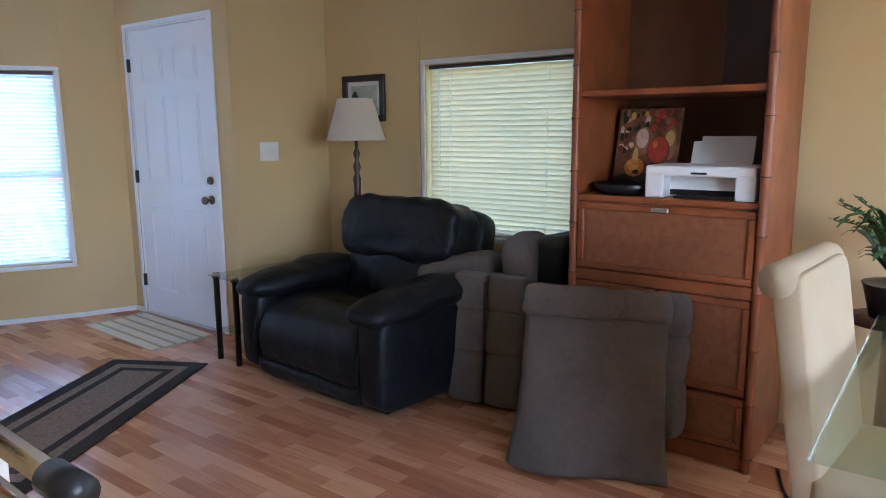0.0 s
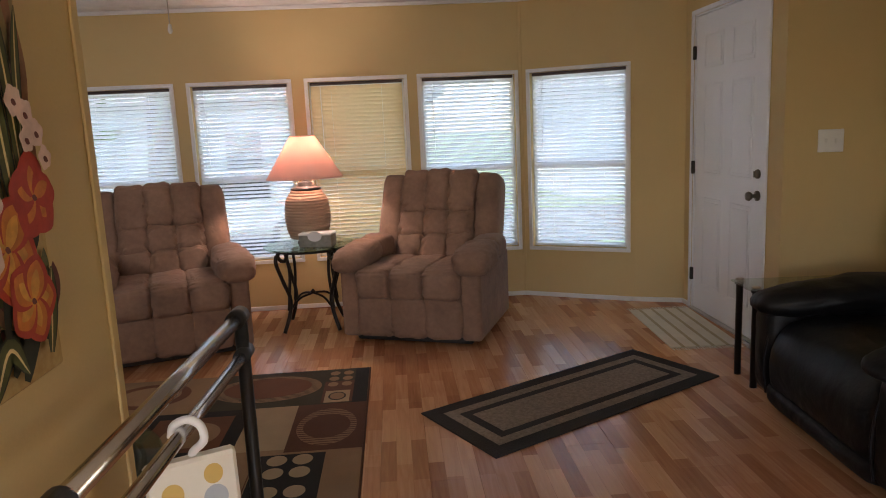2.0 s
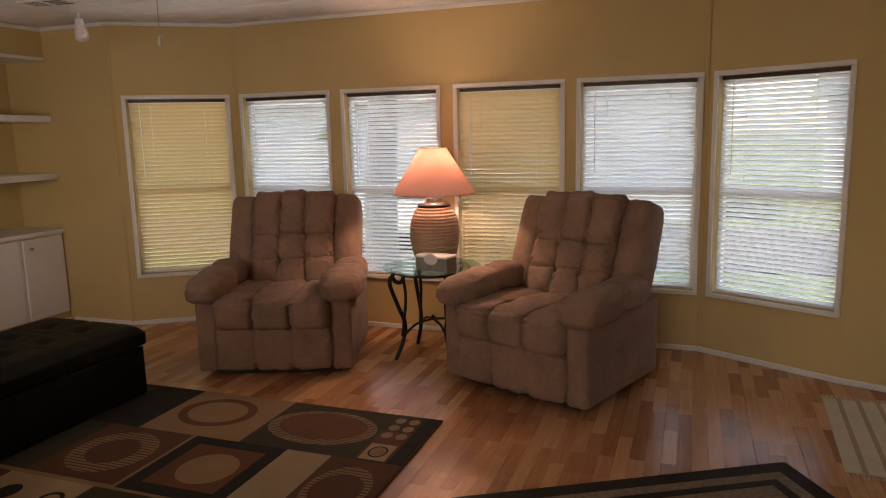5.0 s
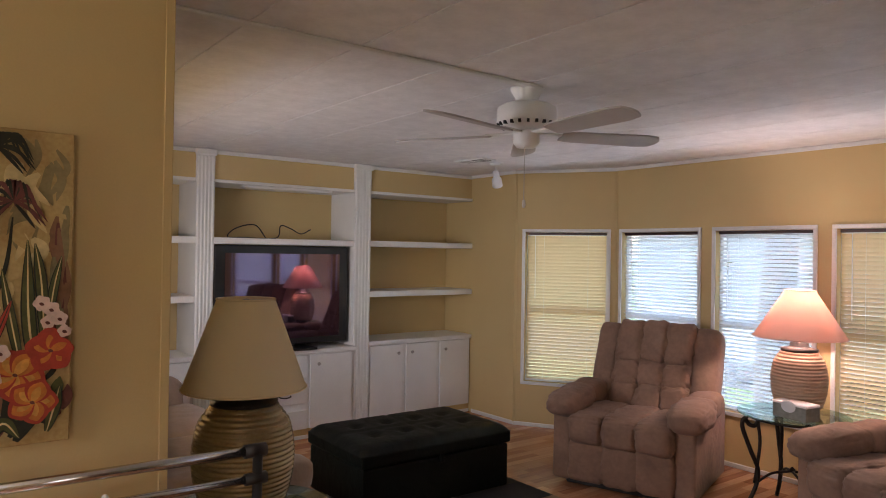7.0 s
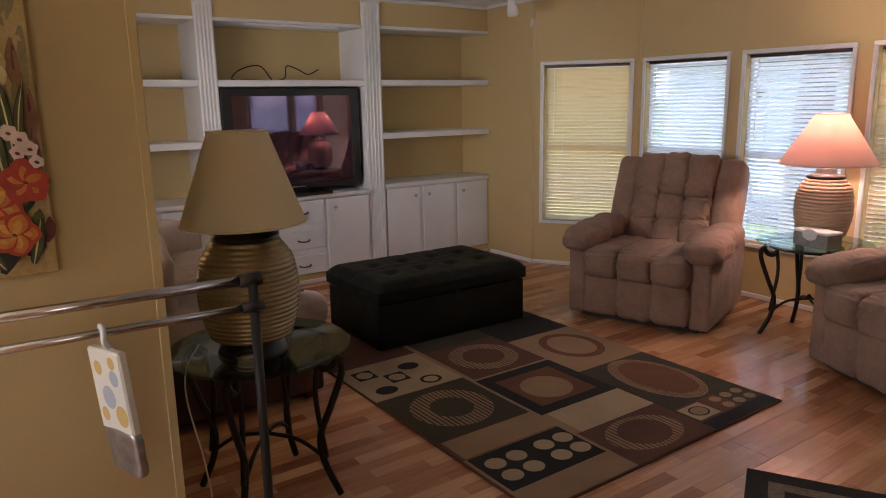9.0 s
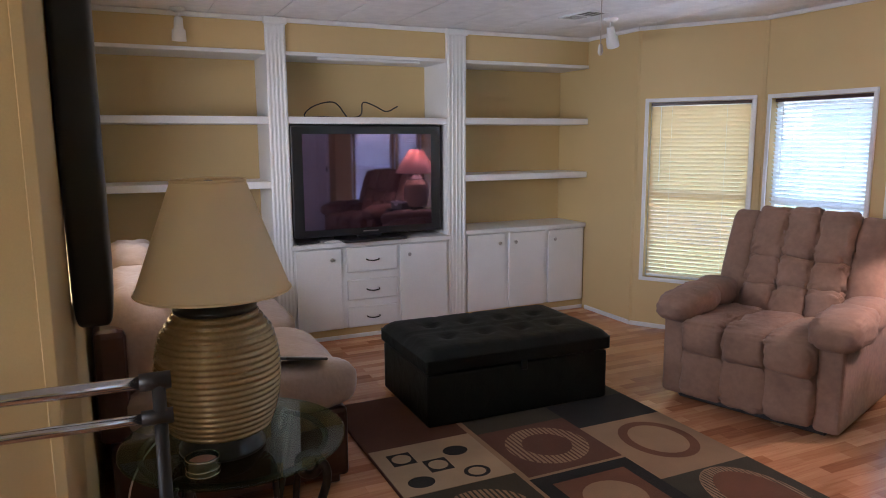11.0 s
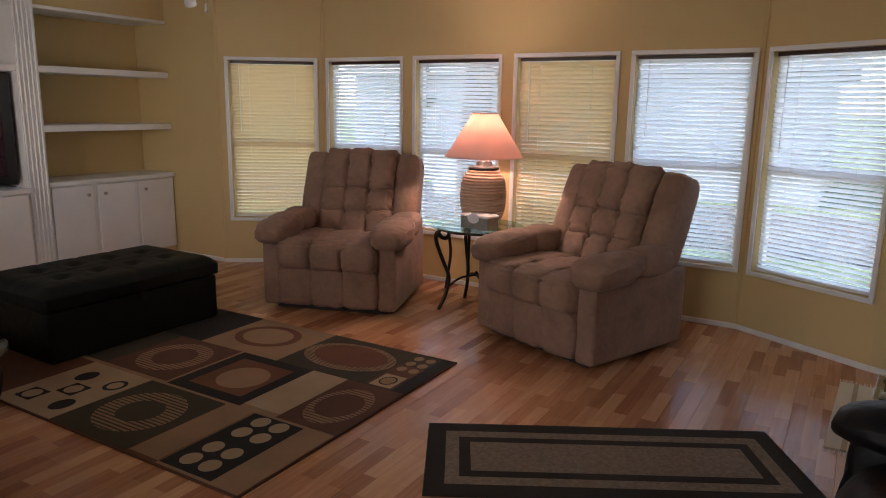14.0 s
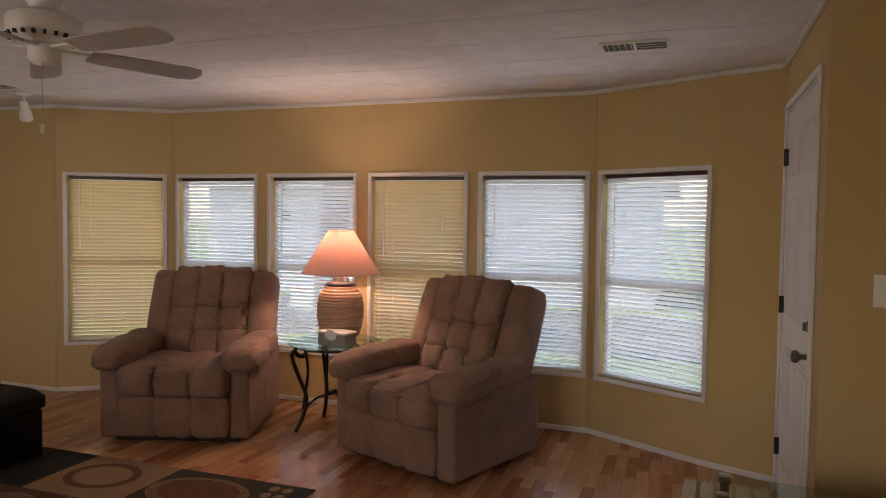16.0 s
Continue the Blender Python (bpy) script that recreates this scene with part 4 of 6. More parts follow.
part("footrest_lip", waterfall(0.43, [(0.0, 0.14), (-0.36, 0.155), (-0.455, 0.14), (-0.475, 0.10), (-0.44, 0.055), (-0.30, 0.04), (0.0, 0.045)]), LEATHER, lr, "padded lower lip", True)
for s in (-1, 1):
    side = pillow(s * 0.475, -0.01, 0.275, 0.20, 0.90, 0.46, 0.28, 0.34, 0.008, nu=44, nv=24, seed=s)
    part("side_panel", side, LEATHER, lr, "", True)
    arm = pillow(s * 0.455, -0.12, 0.555, 0.30, 0.80, 0.165, 0.95, 0.80, 0.022, nu=56, nv=32, seed=s, gather=0.012)
    bmesh.ops.transform(arm, matrix=Matrix.Translation((0, 0.2, 0.55)) @ Matrix.Rotation(radians(4), 4, "X") @ Matrix.Translation((0, -0.2, -0.55)), verts=arm.verts)
    part("arm_pad", arm, LEATHER, lr, "padded leather arm sloping forward", True)
    part("seam", tube(curve([(s * 0.415, -0.455, 0.09), (s * 0.412, -0.47, 0.25), (s * 0.41, -0.43, 0.42), (s * 0.40, -0.34, 0.47)], 5), 0.005, 6), LEATHER, lr, "", True)
tilt = Matrix.Translation((0, 0.26, 0.42)) @ Matrix.Rotation(radians(-14), 4, "X")
part("back_lower", pillow(0, -0.03, 0.10, 0.78, 0.24, 0.30, 0.5, 0.4, 0.02, nu=44, nv=20, m=tilt), LEATHER, lr, "", True)
part("back_cushion", pillow(0, -0.06, 0.355, 0.88, 0.29, 0.37, 0.46, 0.32, 0.03, nu=96, nv=48, m=tilt, crumple=0.13, gather=0.008), LEATHER, lr, "creased leather back cushion", True)
part("back_shell", pillow(0, 0.10, 0.24, 0.94, 0.16, 0.56, 0.3, 0.3, 0.006, nu=36, m=tilt), LEATHER, lr, "", True)

# narrow glass side table beside it
gt = thing("glass_side_table", "narrow glass side table with dark metal posts", "side table", pose(-2.39, 3.62, 0, 0, 0, -5))
part("glass_top", box(-0.12, 0.12, -0.36, 0.30, 0.505, 0.515, 0.003), CLEARGLASS, gt, "clear glass top")
part("lower_shelf", box(-0.10, 0.10, -0.32, 0.26, 0.18, 0.188, 0.002), CLEARGLASS, gt)
for x in (-0.10, 0.10):
    for y in (-0.32, 0.26):
        p = spin([(0.017, 0.0), (0.017, 0.49), (0.024, 0.494), (0.024, 0.504)], 16)
        part("post", p, BLACK, gt, "", True, pose(x, y, 0))
        part("cap", spin([(0.020, 0.5155), (0.020, 0.522), (0.004, 0.523)], 14), NICKEL, gt, "", True, pose(x, y, 0))

# ---- grey recliner taken apart, leaning on the cabinet ----
gp = thing("grey_lounger", "grey microfibre recliner back leaning on the cabinet, loose fabric side out", "chair section", Matrix.Translation((-0.14, 3.25, 0)) @ pose(0, 0, 0, 0, 0, 15))
lean = Matrix.Rotation(radians(-17), 4, "X")
sheet = bmesh.new()
NX, NZ = 24, 28
rows_ = []
for j in range(NZ + 1):
    f = j / NZ
    row = []
    for i in range(NX + 1):
        u = i / NX * 2 - 1
        half = 0.285 + 0.03 * (1 - f) - 0.02 * math.sin(math.pi * f)
        x = u * half + 0.012 * noise.noise(Vector((3.1, f * 4, u)))
        y = -0.03 + 0.018 * noise.noise(Vector((u * 2.2, f * 2.6, 0.7))) + 0.05 * (1 - f) ** 3 * math.sin(u * 3.4) + 0.03 * abs(u) ** 4
        z = 0.004 + f * 0.66 + 0.012 * u * (1 - f)
        row.append(sheet.verts.new(lean @ Vector((x, y, z))))
    rows_.append(row)
for a, b in zip(rows_, rows_[1:]):
    for i in range(NX):
        sheet.faces.new((a[i], a[i + 1], b[i + 1], b[i]))
cover = part("dust_cover", sheet, GREY, gp, "loose grey fabric skirt", True)
sol = cover.modifiers.new("thickness", "SOLIDIFY")
sol.thickness = 0.008
part("frame", pillow(0, 0.11, 0.36, 0.56, 0.20, 0.66, 0.3, 0.3, 0.01, nu=36, m=lean), GREY, gp, "", True)
for k, w in ((-0.085, 0.43), (0.185, 0.22)):
    part("top_cushion", pillow(k, 0.06, 0.675, w, 0.22, 0.14, 0.42, 0.3, 0.02, m=lean, seed=k), GREY, gp, "padded top roll", True)
part("stitched_band", tube([lean @ Vector((-0.26 + 0.052 * k, -0.052 + 0.004 * (k % 2), 0.612 + 0.004 * math.sin(k))) for k in range(11)], 0.003, 6), GREY, gp, "", True)
for zc in (0.30, 0.50):
    part("side_cushion", pillow(0.27, 0.17, zc, 0.17, 0.24, 0.24, 0.6, 0.5, 0.02, m=lean, seed=zc), GREY, gp, "padded side roll", True)
part("side_cushion", pillow(0.27, 0.15, 0.66, 0.18, 0.26, 0.18, 0.6, 0.5, 0.02, m=lean), GREY, gp, "padded side roll", True)

gs = thing("grey_cushion_stack", "grey upholstered recliner seat section standing on end", "chair section", Matrix.Translation((-0.875, 3.69, 0)) @ pose(0, 0, 0, 0, 0, 10))
lean2 = Matrix.Rotation(radians(-9), 4, "X")
for x, w in ((-0.085, 0.20), (0.105, 0.20)):
    for zc, h in ((0.13, 0.27), (0.355, 0.22), (0.545, 0.19)):
        part("pad", pillow(x + 0.02 * (0.4 - zc), 0.0, zc, w, 0.22, h, 0.22, 0.35, 0.008, m=lean2, seed=x + zc), GREY, gs, "", True)
part("welt", tube([lean2 @ Vector((0.02, -0.112, 0.04)), lean2 @ Vector((0.012, -0.114, 0.35)), lean2 @ Vector((0.0, -0.11, 0.60))], 0.006, 8), BLACK, gs, "dark welt seam", True)
ga = thing("grey_armchair", "grey upholstered recliner body behind the loose sections", "chair section", Matrix.Translation((-0.88, 3.98, 0)) @ pose(0, 0, 0, 0, 0, 8))
part("body", box(-0.28, 0.26, -0.22, 0.22, 0.0, 0.52, 0.05, seg=3), GREY, ga)
part("arm_pad", pillow(-0.12, -0.10, 0.655, 0.46, 0.22, 0.17, 0.6, 0.5, 0.02, m=Matrix.Rotation(radians(-14), 4, "Y")), GREY, ga, "", True)
part("roll", pillow(0.10, -0.08, 0.70, 0.20, 0.34, 0.26, 0.6, 0.5, 0.02), GREY, ga, "", True)
part("roll", pillow(0.25, -0.02, 0.70, 0.22, 0.36, 0.26, 0.6, 0.5, 0.02), LEATHER, ga, "dark leather roll", True)


# ---- cane hutch ----
def hutch():
    x0, x1, y0, y1, top = -0.418, 0.372, 3.645, 4.18, 2.01
    hu = thing("cane_hutch", "tall reddish wood hutch with woven cane fronts and open shelves", "hutch")
    for a, b in ((x0, x0 + 0.03), (x1 - 0.03, x1)):
        part("side", box(a, b, y0 + 0.01, y1, 0.03, top, 0.003), OAK, hu)
    part("top", box(x0, x1, y0 + 0.01, y1, top, top + 0.03, 0.004), OAK, hu)
    for x in (x0 + 0.014, x1 - 0.014):
        post = spin([(0.017, 0.0)] + [p for k in range(9) for p in ((0.017, 0.05 + k * 0.22), (0.020, 0.06 + k * 0.22), (0.017, 0.07 + k * 0.22))] + [(0.017, top + 0.03)], 14)
        part("bamboo_post", post, OAK, hu, "turned bamboo-style post", True, pose(x, y0 + 0.012, 0))
        for k in range(9):
            part("post_ring", tube([(x + 0.0205 * math.cos(a), y0 + 0.012 + 0.0205 * math.sin(a), 0.06 + k * 0.22) for a in [2 * math.pi * j / 14 for j in range(15)]], 0.002, 5), DARKWOOD, hu)
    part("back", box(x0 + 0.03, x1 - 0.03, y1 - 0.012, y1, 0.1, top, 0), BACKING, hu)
    # the upper back is darker over its right part
    part("back_dark_part", box(0.05, x1 - 0.03, y1 - 0.018, y1 - 0.0125, 1.53, top, 0), DARKWOOD, hu, "dark right part of the upper back")
    for z in (1.495, 1.06):
        part("shelf", box(x0 + 0.03, x1 - 0.03, y0 + 0.02, y1 - 0.012, z - 0.025, z, 0.003), OAK, hu)
    part("carcass", box(x0 + 0.03, x1 - 0.03, y0 + 0.04, y1 - 0.012, 0.06, 1.034), OAK, hu)

    def front(a, b, z0, z1, name, weave=True):
        bm = bmesh.new()
        t = 0.028
        for c, d, e, f in ((a, b, z1 - t, z1), (a, b, z0, z0 + t), (a, a + t, z0 + t, z1 - t), (b - t, b, z0 + t, z1 - t)):
            box(c, d, y0 + 0.008, y0 + 0.034, e, f, 0.004, bm=bm)
        leaf = part(name, bm, OAK, hu)
        part("cane_panel", box(a + t, b - t, y0 + 0.022, y0 + 0.03, z0 + t, z1 - t), CANE, leaf, "woven cane panel")
        bm = bmesh.new()
        z = z0 + t + 0.006
        while z < z1 - t - 0.004:
            box(a + t, b - t, y0 + 0.0185, y0 + 0.0215, z, z + 0.004, bm=bm)
            z += 0.0085
        tagged(part("cane_weave", bm, CANE, leaf), kind="stuff")
        return leaf
    xa, xb = x0 + 0.034, x1 - 0.034
    drop = front(xa, xb, 0.745, 1.028, "drop_front")
    part("pull", box(-0.06, 0.01, y0 - 0.002, y0 + 0.008, 1.005, 1.022, 0.002), NICKEL, drop, "small metal pull")
    for a, b in ((xa, -0.026), (-0.020, xb)):
        front(a, b, 0.305, 0.685, "cupboard_door")
        front(a, b, 0.085, 0.29, "drawer")
    part("rail", box(x0 + 0.03, x1 - 0.03, y0 + 0.012, y0 + 0.04, 0.69, 0.74, 0.003), OAK, hu)
    part("plinth", box(x0 + 0.03, x1 - 0.03, y0 + 0.02, y0 + 0.04, 0.0, 0.075, 0.003), OAK, hu)


hutch()

pr = thing("printer", "white desktop inkjet printer with raised paper tray on the hutch shelf", "printer", pose(0.105, 3.80, 1.061, 0, 0, 3))
bm = bmesh.new()
box(-0.21, 0.21, -0.12, 0.14, 0.088, 0.130, 0.010, bm=bm, seg=3)
box(-0.209, -0.135, -0.119, 0.139, 0.0, 0.100, 0.006, bm=bm, seg=2)
box(0.135, 0.209, -0.119, 0.139, 0.0, 0.100, 0.006, bm=bm, seg=2)
box(-0.136, 0.136, -0.02, 0.138, 0.002, 0.092, bm=bm)
part("case", bm, PLASTICW, pr)
part("output_slot", box(-0.134, 0.134, -0.026, -0.0195, 0.008, 0.030, 0.002), PLASTICB, pr, "dark output slot")
part("output_tray", box(-0.10, 0.13, -0.10, -0.027, 0.001, 0.010, 0.002), PLASTICB, pr)
part("name_bar", box(-0.03, 0.03, -0.1215, -0.1185, 0.098, 0.106), PLASTICB, pr, "small dark lettering bar")
tray = box(-0.12, 0.12, -0.004, 0.004, 0.0, 0.11, 0.003)
part("paper_tray", tray, PLASTICW, pr, "", False, pose(0.03, 0.10, 0.12, -24, 0, 0))
part("paper", box(-0.105, 0.105, -0.008, -0.0045, 0.01, 0.125), PAPER, pr, "grey paper sheet", False, pose(0.05, 0.10, 0.125, -24, 0, 0))

# ---- still-life canvas on the shelf ----
sl = thing("still_life_picture", "small still-life canvas of vases and red fruit leaning on the shelf", "picture", pose(-0.215, 3.93, 1.061, -10, 0, -8))
part("canvas", box(-0.15, 0.15, 0.0, 0.02, 0.03, 0.37, 0.003), mat("still_life_ground", (0.30, 0.13, 0.05), 0.6, var=0.5, scale=14, second=(0.05, 0.02, 0.015)), sl)
rnd2 = random.Random(4)
STILL = [("painted_dab", rnd2.uniform(-0.13, 0.0), rnd2.uniform(0.17, 0.355), rnd2.uniform(0.007, 0.016), rnd2.uniform(0.008, 0.02), rnd2.choice((PINKW, PDARK, PMAROON, WASHA, PDARK, BAGGOLD))) for k in range(46)]
STILL += [("painted_dab", rnd2.uniform(0.03, 0.135), rnd2.uniform(0.28, 0.355), 0.014, 0.016, rnd2.choice((WASHA, RED, PMAROON))) for k in range(18)]
STILL += [("painted_shadow", 0.0, 0.055, 0.145, 0.024, PDARK), ("painted_pear", -0.015, 0.225, 0.048, 0.062, WASHA), ("painted_pear", -0.020, 0.235, 0.030, 0.045, PINKW), ("painted_vase", 0.115, 0.215, 0.030, 0.075, WASHA), ("painted_vase", 0.112, 0.235, 0.022, 0.035, BAGGOLD), ("painted_fruit", 0.062, 0.178, 0.054, 0.066, PMAROON), ("painted_fruit", 0.060, 0.185, 0.047, 0.058, RED), ("painted_highlight", 0.045, 0.21, 0.012, 0.016, ORANGE), ("painted_bottle", -0.045, 0.105, 0.048, 0.042, ORANGE), ("painted_bottle", -0.045, 0.15, 0.014, 0.045, BAGGOLD), ("painted_bottle", -0.050, 0.115, 0.030, 0.026, PYELLOW), ("painted_mark", -0.035, 0.085, 0.016, 0.010, PDARK)]
for k, (name, cx, cz, rx, rz_, mt) in enumerate(STILL):
    part(name, oval(0, 0, rx, rz_, 0, 20), mt, sl, "", False, pose(cx, -0.0005 - 0.00006 * k, cz, 90, 0, 0))
dish = tagged(part("dish", spin([(0.10, 0.0), (0.13, 0.012), (0.15, 0.045), (0.145, 0.047), (0.12, 0.016), (0.005, 0.012)], 32), PLASTICB, smooth=True, m=pose(-0.22, 3.80, 1.061)), "shallow black dish on the hutch shelf", "dish")

# ---- floor lamp and framed picture ----
flp = thing("floor_lamp", "dark turned floor lamp with a white shade, unlit", "floor lamp", pose(-2.02, 4.0, 0))
part("base", spin([(0.13, 0.0), (0.13, 0.012), (0.05, 0.03), (0.02, 0.04)], 32), DARKWOOD, flp, "", True)
part("pole", spin([(0.014, 0.03), (0.014, 0.70), (0.024, 0.75), (0.015, 0.80), (0.028, 0.88), (0.020, 0.97), (0.026, 1.05), (0.014, 1.08), (0.026, 1.12), (0.012, 1.16), (0.022, 1.20), (0.010, 1.23), (0.010, 1.48)], 20), DARKWOOD, flp, "turned dark pole", True)
sh = spin([(0.178, 1.278), (0.137, 1.41), (0.106, 1.523)], 40, False)
merge(sh, spin([(0.175, 1.278), (0.134, 1.41), (0.103, 1.523)], 40, False))
part("shade", sh, SHADEWHITE, flp, "white fabric shade", True)
part("finial", spin([(0.008, 1.48), (0.02, 1.53), (0.012, 1.555), (0.002, 1.565)], 14), BLACK, flp, "", True)
spk = tube([(-0.106, 0, 1.512), (0.106, 0, 1.512)], 0.002, 6)
part("shade_spider", spk, NICKEL, flp)

fp = thing("framed_picture", "small framed seascape in a wide black frame on the wall", "picture", pose(-2.17, Y_NORTH - 0.003, 1.535, 0, 0, 0))
bm = bmesh.new()
for a, b, c, d in ((-0.18, 0.18, 0.105, 0.145), (-0.18, 0.18, -0.145, -0.105), (-0.18, -0.14, -0.105, 0.105), (0.14, 0.18, -0.105, 0.105)):
    box(a, b, -0.025, 0, c, d, 0.005, bm=bm)
part("frame", bm, BLACK, fp)
part("mat_board", box(-0.14, 0.14, -0.008, -0.003, -0.105, 0.105), PAPER, fp)
part("print", box(-0.11, 0.11, -0.0095, -0.0085, -0.08, 0.08), mat("seascape_print", (0.42, 0.47, 0.45), 0.5, var=0.4, scale=9), fp, "grey seascape print")

sw = thing("light_switch", "white double light switch plate on the yellow wall", "switch", Matrix.Translation((-2.651, 3.855, 1.207)) @ pose(0, 0, 0, 0, 0, -18.6))
part("plate", box(0.0, 0.006, -0.062, 0.062, -0.06, 0.06, 0.003), PLASTICW, sw)
for y in (-0.023, 0.023):
    part("toggle", box(0.006, 0.016, y - 0.005, y + 0.005, -0.012, 0.010, 0.002), PLASTICW, sw)

# ---- television ----
tv = thing("television", "black flat-screen television, switched off, on the built-in counter", "television", pose(-2.11, -2.30, 0.7395, 0, 0, 2))
part("housing", box(-0.592, 0.592, -0.06, 0.015, 0.04, 0.852, 0.012, seg=2), PLASTICB, tv)
scr = bpy.data.materials.new("glossy_screen")
scr.use_nodes = True
sb = scr.node_tree.nodes["Principled BSDF"]
sb.inputs["Base Color"].default_value, sb.inputs["Roughness"].default_value = (0.006, 0.005, 0.010, 1), 0.03
sb.inputs["Specular IOR Level"].default_value, sb.inputs["Specular Tint"].default_value = 1.0, (0.88, 0.62, 0.92, 1)
sb.inputs["IOR"].default_value = 1.9
part("screen", box(-0.508, 0.508, 0.0155, 0.018, 0.094, 0.788), scr, tv, "dark glossy screen")
part("neck", box(-0.10, 0.10, -0.05, 0.0, 0.02, 0.08, 0.01), PLASTICB, tv)
part("stand", box(-0.25, 0.25, -0.13, 0.13, 0.0, 0.02, 0.008, seg=2), PLASTICB, tv)
part("logo_bar", box(-0.06, 0.06, 0.0155, 0.017, 0.064, 0.072), NICKEL, tv)

cb = tube(curve([(-2.15, -2.44, 1.62), (-2.05, -2.42, 1.72), (-1.90, -2.43, 1.69), (-1.84, -2.45, 1.62), (-2.0, -2.50, 1.619), (-2.24, -2.44, 1.62), (-2.27, -2.42, 1.72), (-2.36, -2.42, 1.70), (-2.46, -2.44, 1.66), (-2.56, -2.46, 1.70)], 6), 0.005, 7)
tagged(part("cable", cb, BLACK, smooth=True, m=pose(0.19, 0.10, 0.034)), "loose black cable looped on the shelf above the television", "cable")
rc = thing("remote_control", "black remote control lying beside the television stand", "remote", pose(-1.62, -2.25, 0.7395, 0, 0, 20))
part("case", box(-0.09, 0.09, -0.022, 0.022, 0.0, 0.018, 0.006), PLASTICB, rc)
pc = tube(curve([(-1.95, -2.31, 0.727), (-2.0, -2.27, 0.727), (-2.08, -2.29, 0.727), (-1.99, -2.33, 0.727), (-1.92, -2.29, 0.727)], 6), 0.004, 6)
tagged(part("white_cable", pc, CORD, smooth=True, m=pose(0.18, 0.04, 0.018)), "short white cable on the counter", "cable")

# ---- painting ----
pt = thing("tropical_painting", "tall unframed tropical canvas of palms, orchids and hibiscus", "painting", pose(-0.015, WALL_Y, 1.07))
PW, PH = 0.262, 0.763
part("canvas", box(0, PW, 0.002, 0.030, 0, PH, 0.003), CANVAS, pt)


def stroke(name, pts, width, material, lift, n=6):
    """A tapered brush stroke on the canvas, from its root to its tip."""
    path = curve([(x, 0, z) for x, z in pts], n)
    bm = bmesh.new()
    prev = None
    for k, p in enumerate(path):
        d = (path[min(k + 1, len(path) - 1)] - path[max(k - 1, 0)]).normalized()
        side = Vector((d.z, 0, -d.x)) * width * math.sin(math.pi * (0.08 + 0.9 * k / (len(path) - 1))) ** 0.8
        a, b = bm.verts.new(p + side + Vector((0, lift, 0))), bm.verts.new(p - side + Vector((0, lift, 0)))
        if prev:
            bm.faces.new((prev[0], a, b, prev[1]))
        prev = (a, b)
    return part(name, bm, material, pt)


def px(u, v):
    """Painting coordinates as seen: u from the viewer's left edge, v from the top, both 0 to 1."""
    return (PW * (1 - u), PH * (1 - v))


L0 = 0.0312
LIFT = [0]


def dab(name, pts, width, material):
    LIFT[0] += 1
    stroke(name, [px(min(max(u, 0.03), 0.97), min(max(v, 0.02), 0.985)) for u, v in pts], width, material, L0 + 0.00006 * LIFT[0])


rnd = random.Random(11)
for k in range(34):
    u, v = rnd.uniform(0.55, 0.95), rnd.uniform(0.02, 0.30)
    dab("painted_wash", [(u, v), (u + rnd.uniform(-0.1, 0.1), v + 0.06), (u + rnd.uniform(-0.1, 0.1), v + 0.13)], rnd.uniform(0.007, 0.016), rnd.choice((WASHB, WASHB, CANVAS)))
for k in range(30):
    u, v = rnd.uniform(0.82, 0.95), rnd.uniform(0.24, 0.60)
    dab("painted_wash", [(u, v), (u + rnd.uniform(-0.03, 0.03), v + 0.08), (u, v + 0.16)], rnd.uniform(0.005, 0.011), rnd.choice((WASHA, WASHA, PMAROON, WASHB)))
for k in range(22):
    u, v = rnd.uniform(0.15, 0.75), rnd.uniform(0.10, 0.5)
    dab("painted_wash", [(u, v), (u + rnd.uniform(-0.1, 0.1), v + 0.04), (u + rnd.uniform(-0.1, 0.1), v + 0.10)], rnd.uniform(0.008, 0.02), rnd.choice((WASHC, WASHC, CANVAS)))
for k in range(40):
    u, v = rnd.uniform(0.04, 0.96), rnd.uniform(0.80, 0.97)
    dab("painted_wash", [(u, v), (u + rnd.uniform(-0.12, 0.12), v - 0.04), (u + rnd.uniform(-0.15, 0.15), v - 0.08)], rnd.uniform(0.006, 0.014), rnd.choice((PMAROON, PDARK, WASHA, PGREEN)))
dab("palm_trunk", [(0.50, 0.28), (0.46, 0.42), (0.36, 0.56), (0.30, 0.72)], 0.005, PDARK)
dab("palm_trunk", [(0.38, 0.10), (0.30, 0.35), (0.20, 0.60)], 0.005, PDARK)
for u0, v0, L, mt in ((0.36, 0.06, 0.34, PDARK), (0.50, 0.23, 0.30, PMAROON)):
    for a in range(22):
        ang = math.radians(-38 + a * 12.2 + rnd.uniform(-5, 5))
        du, dv = math.cos(ang) * L * rnd.uniform(0.75, 1.05), -math.sin(ang) * L * 0.32
        dab("palm_frond", [(u0, v0), (u0 + du * 0.55, v0 + dv * 0.7), (u0 + du, v0 + dv * 0.4 + 0.06)], 0.0042, mt if a % 4 else PDARK)
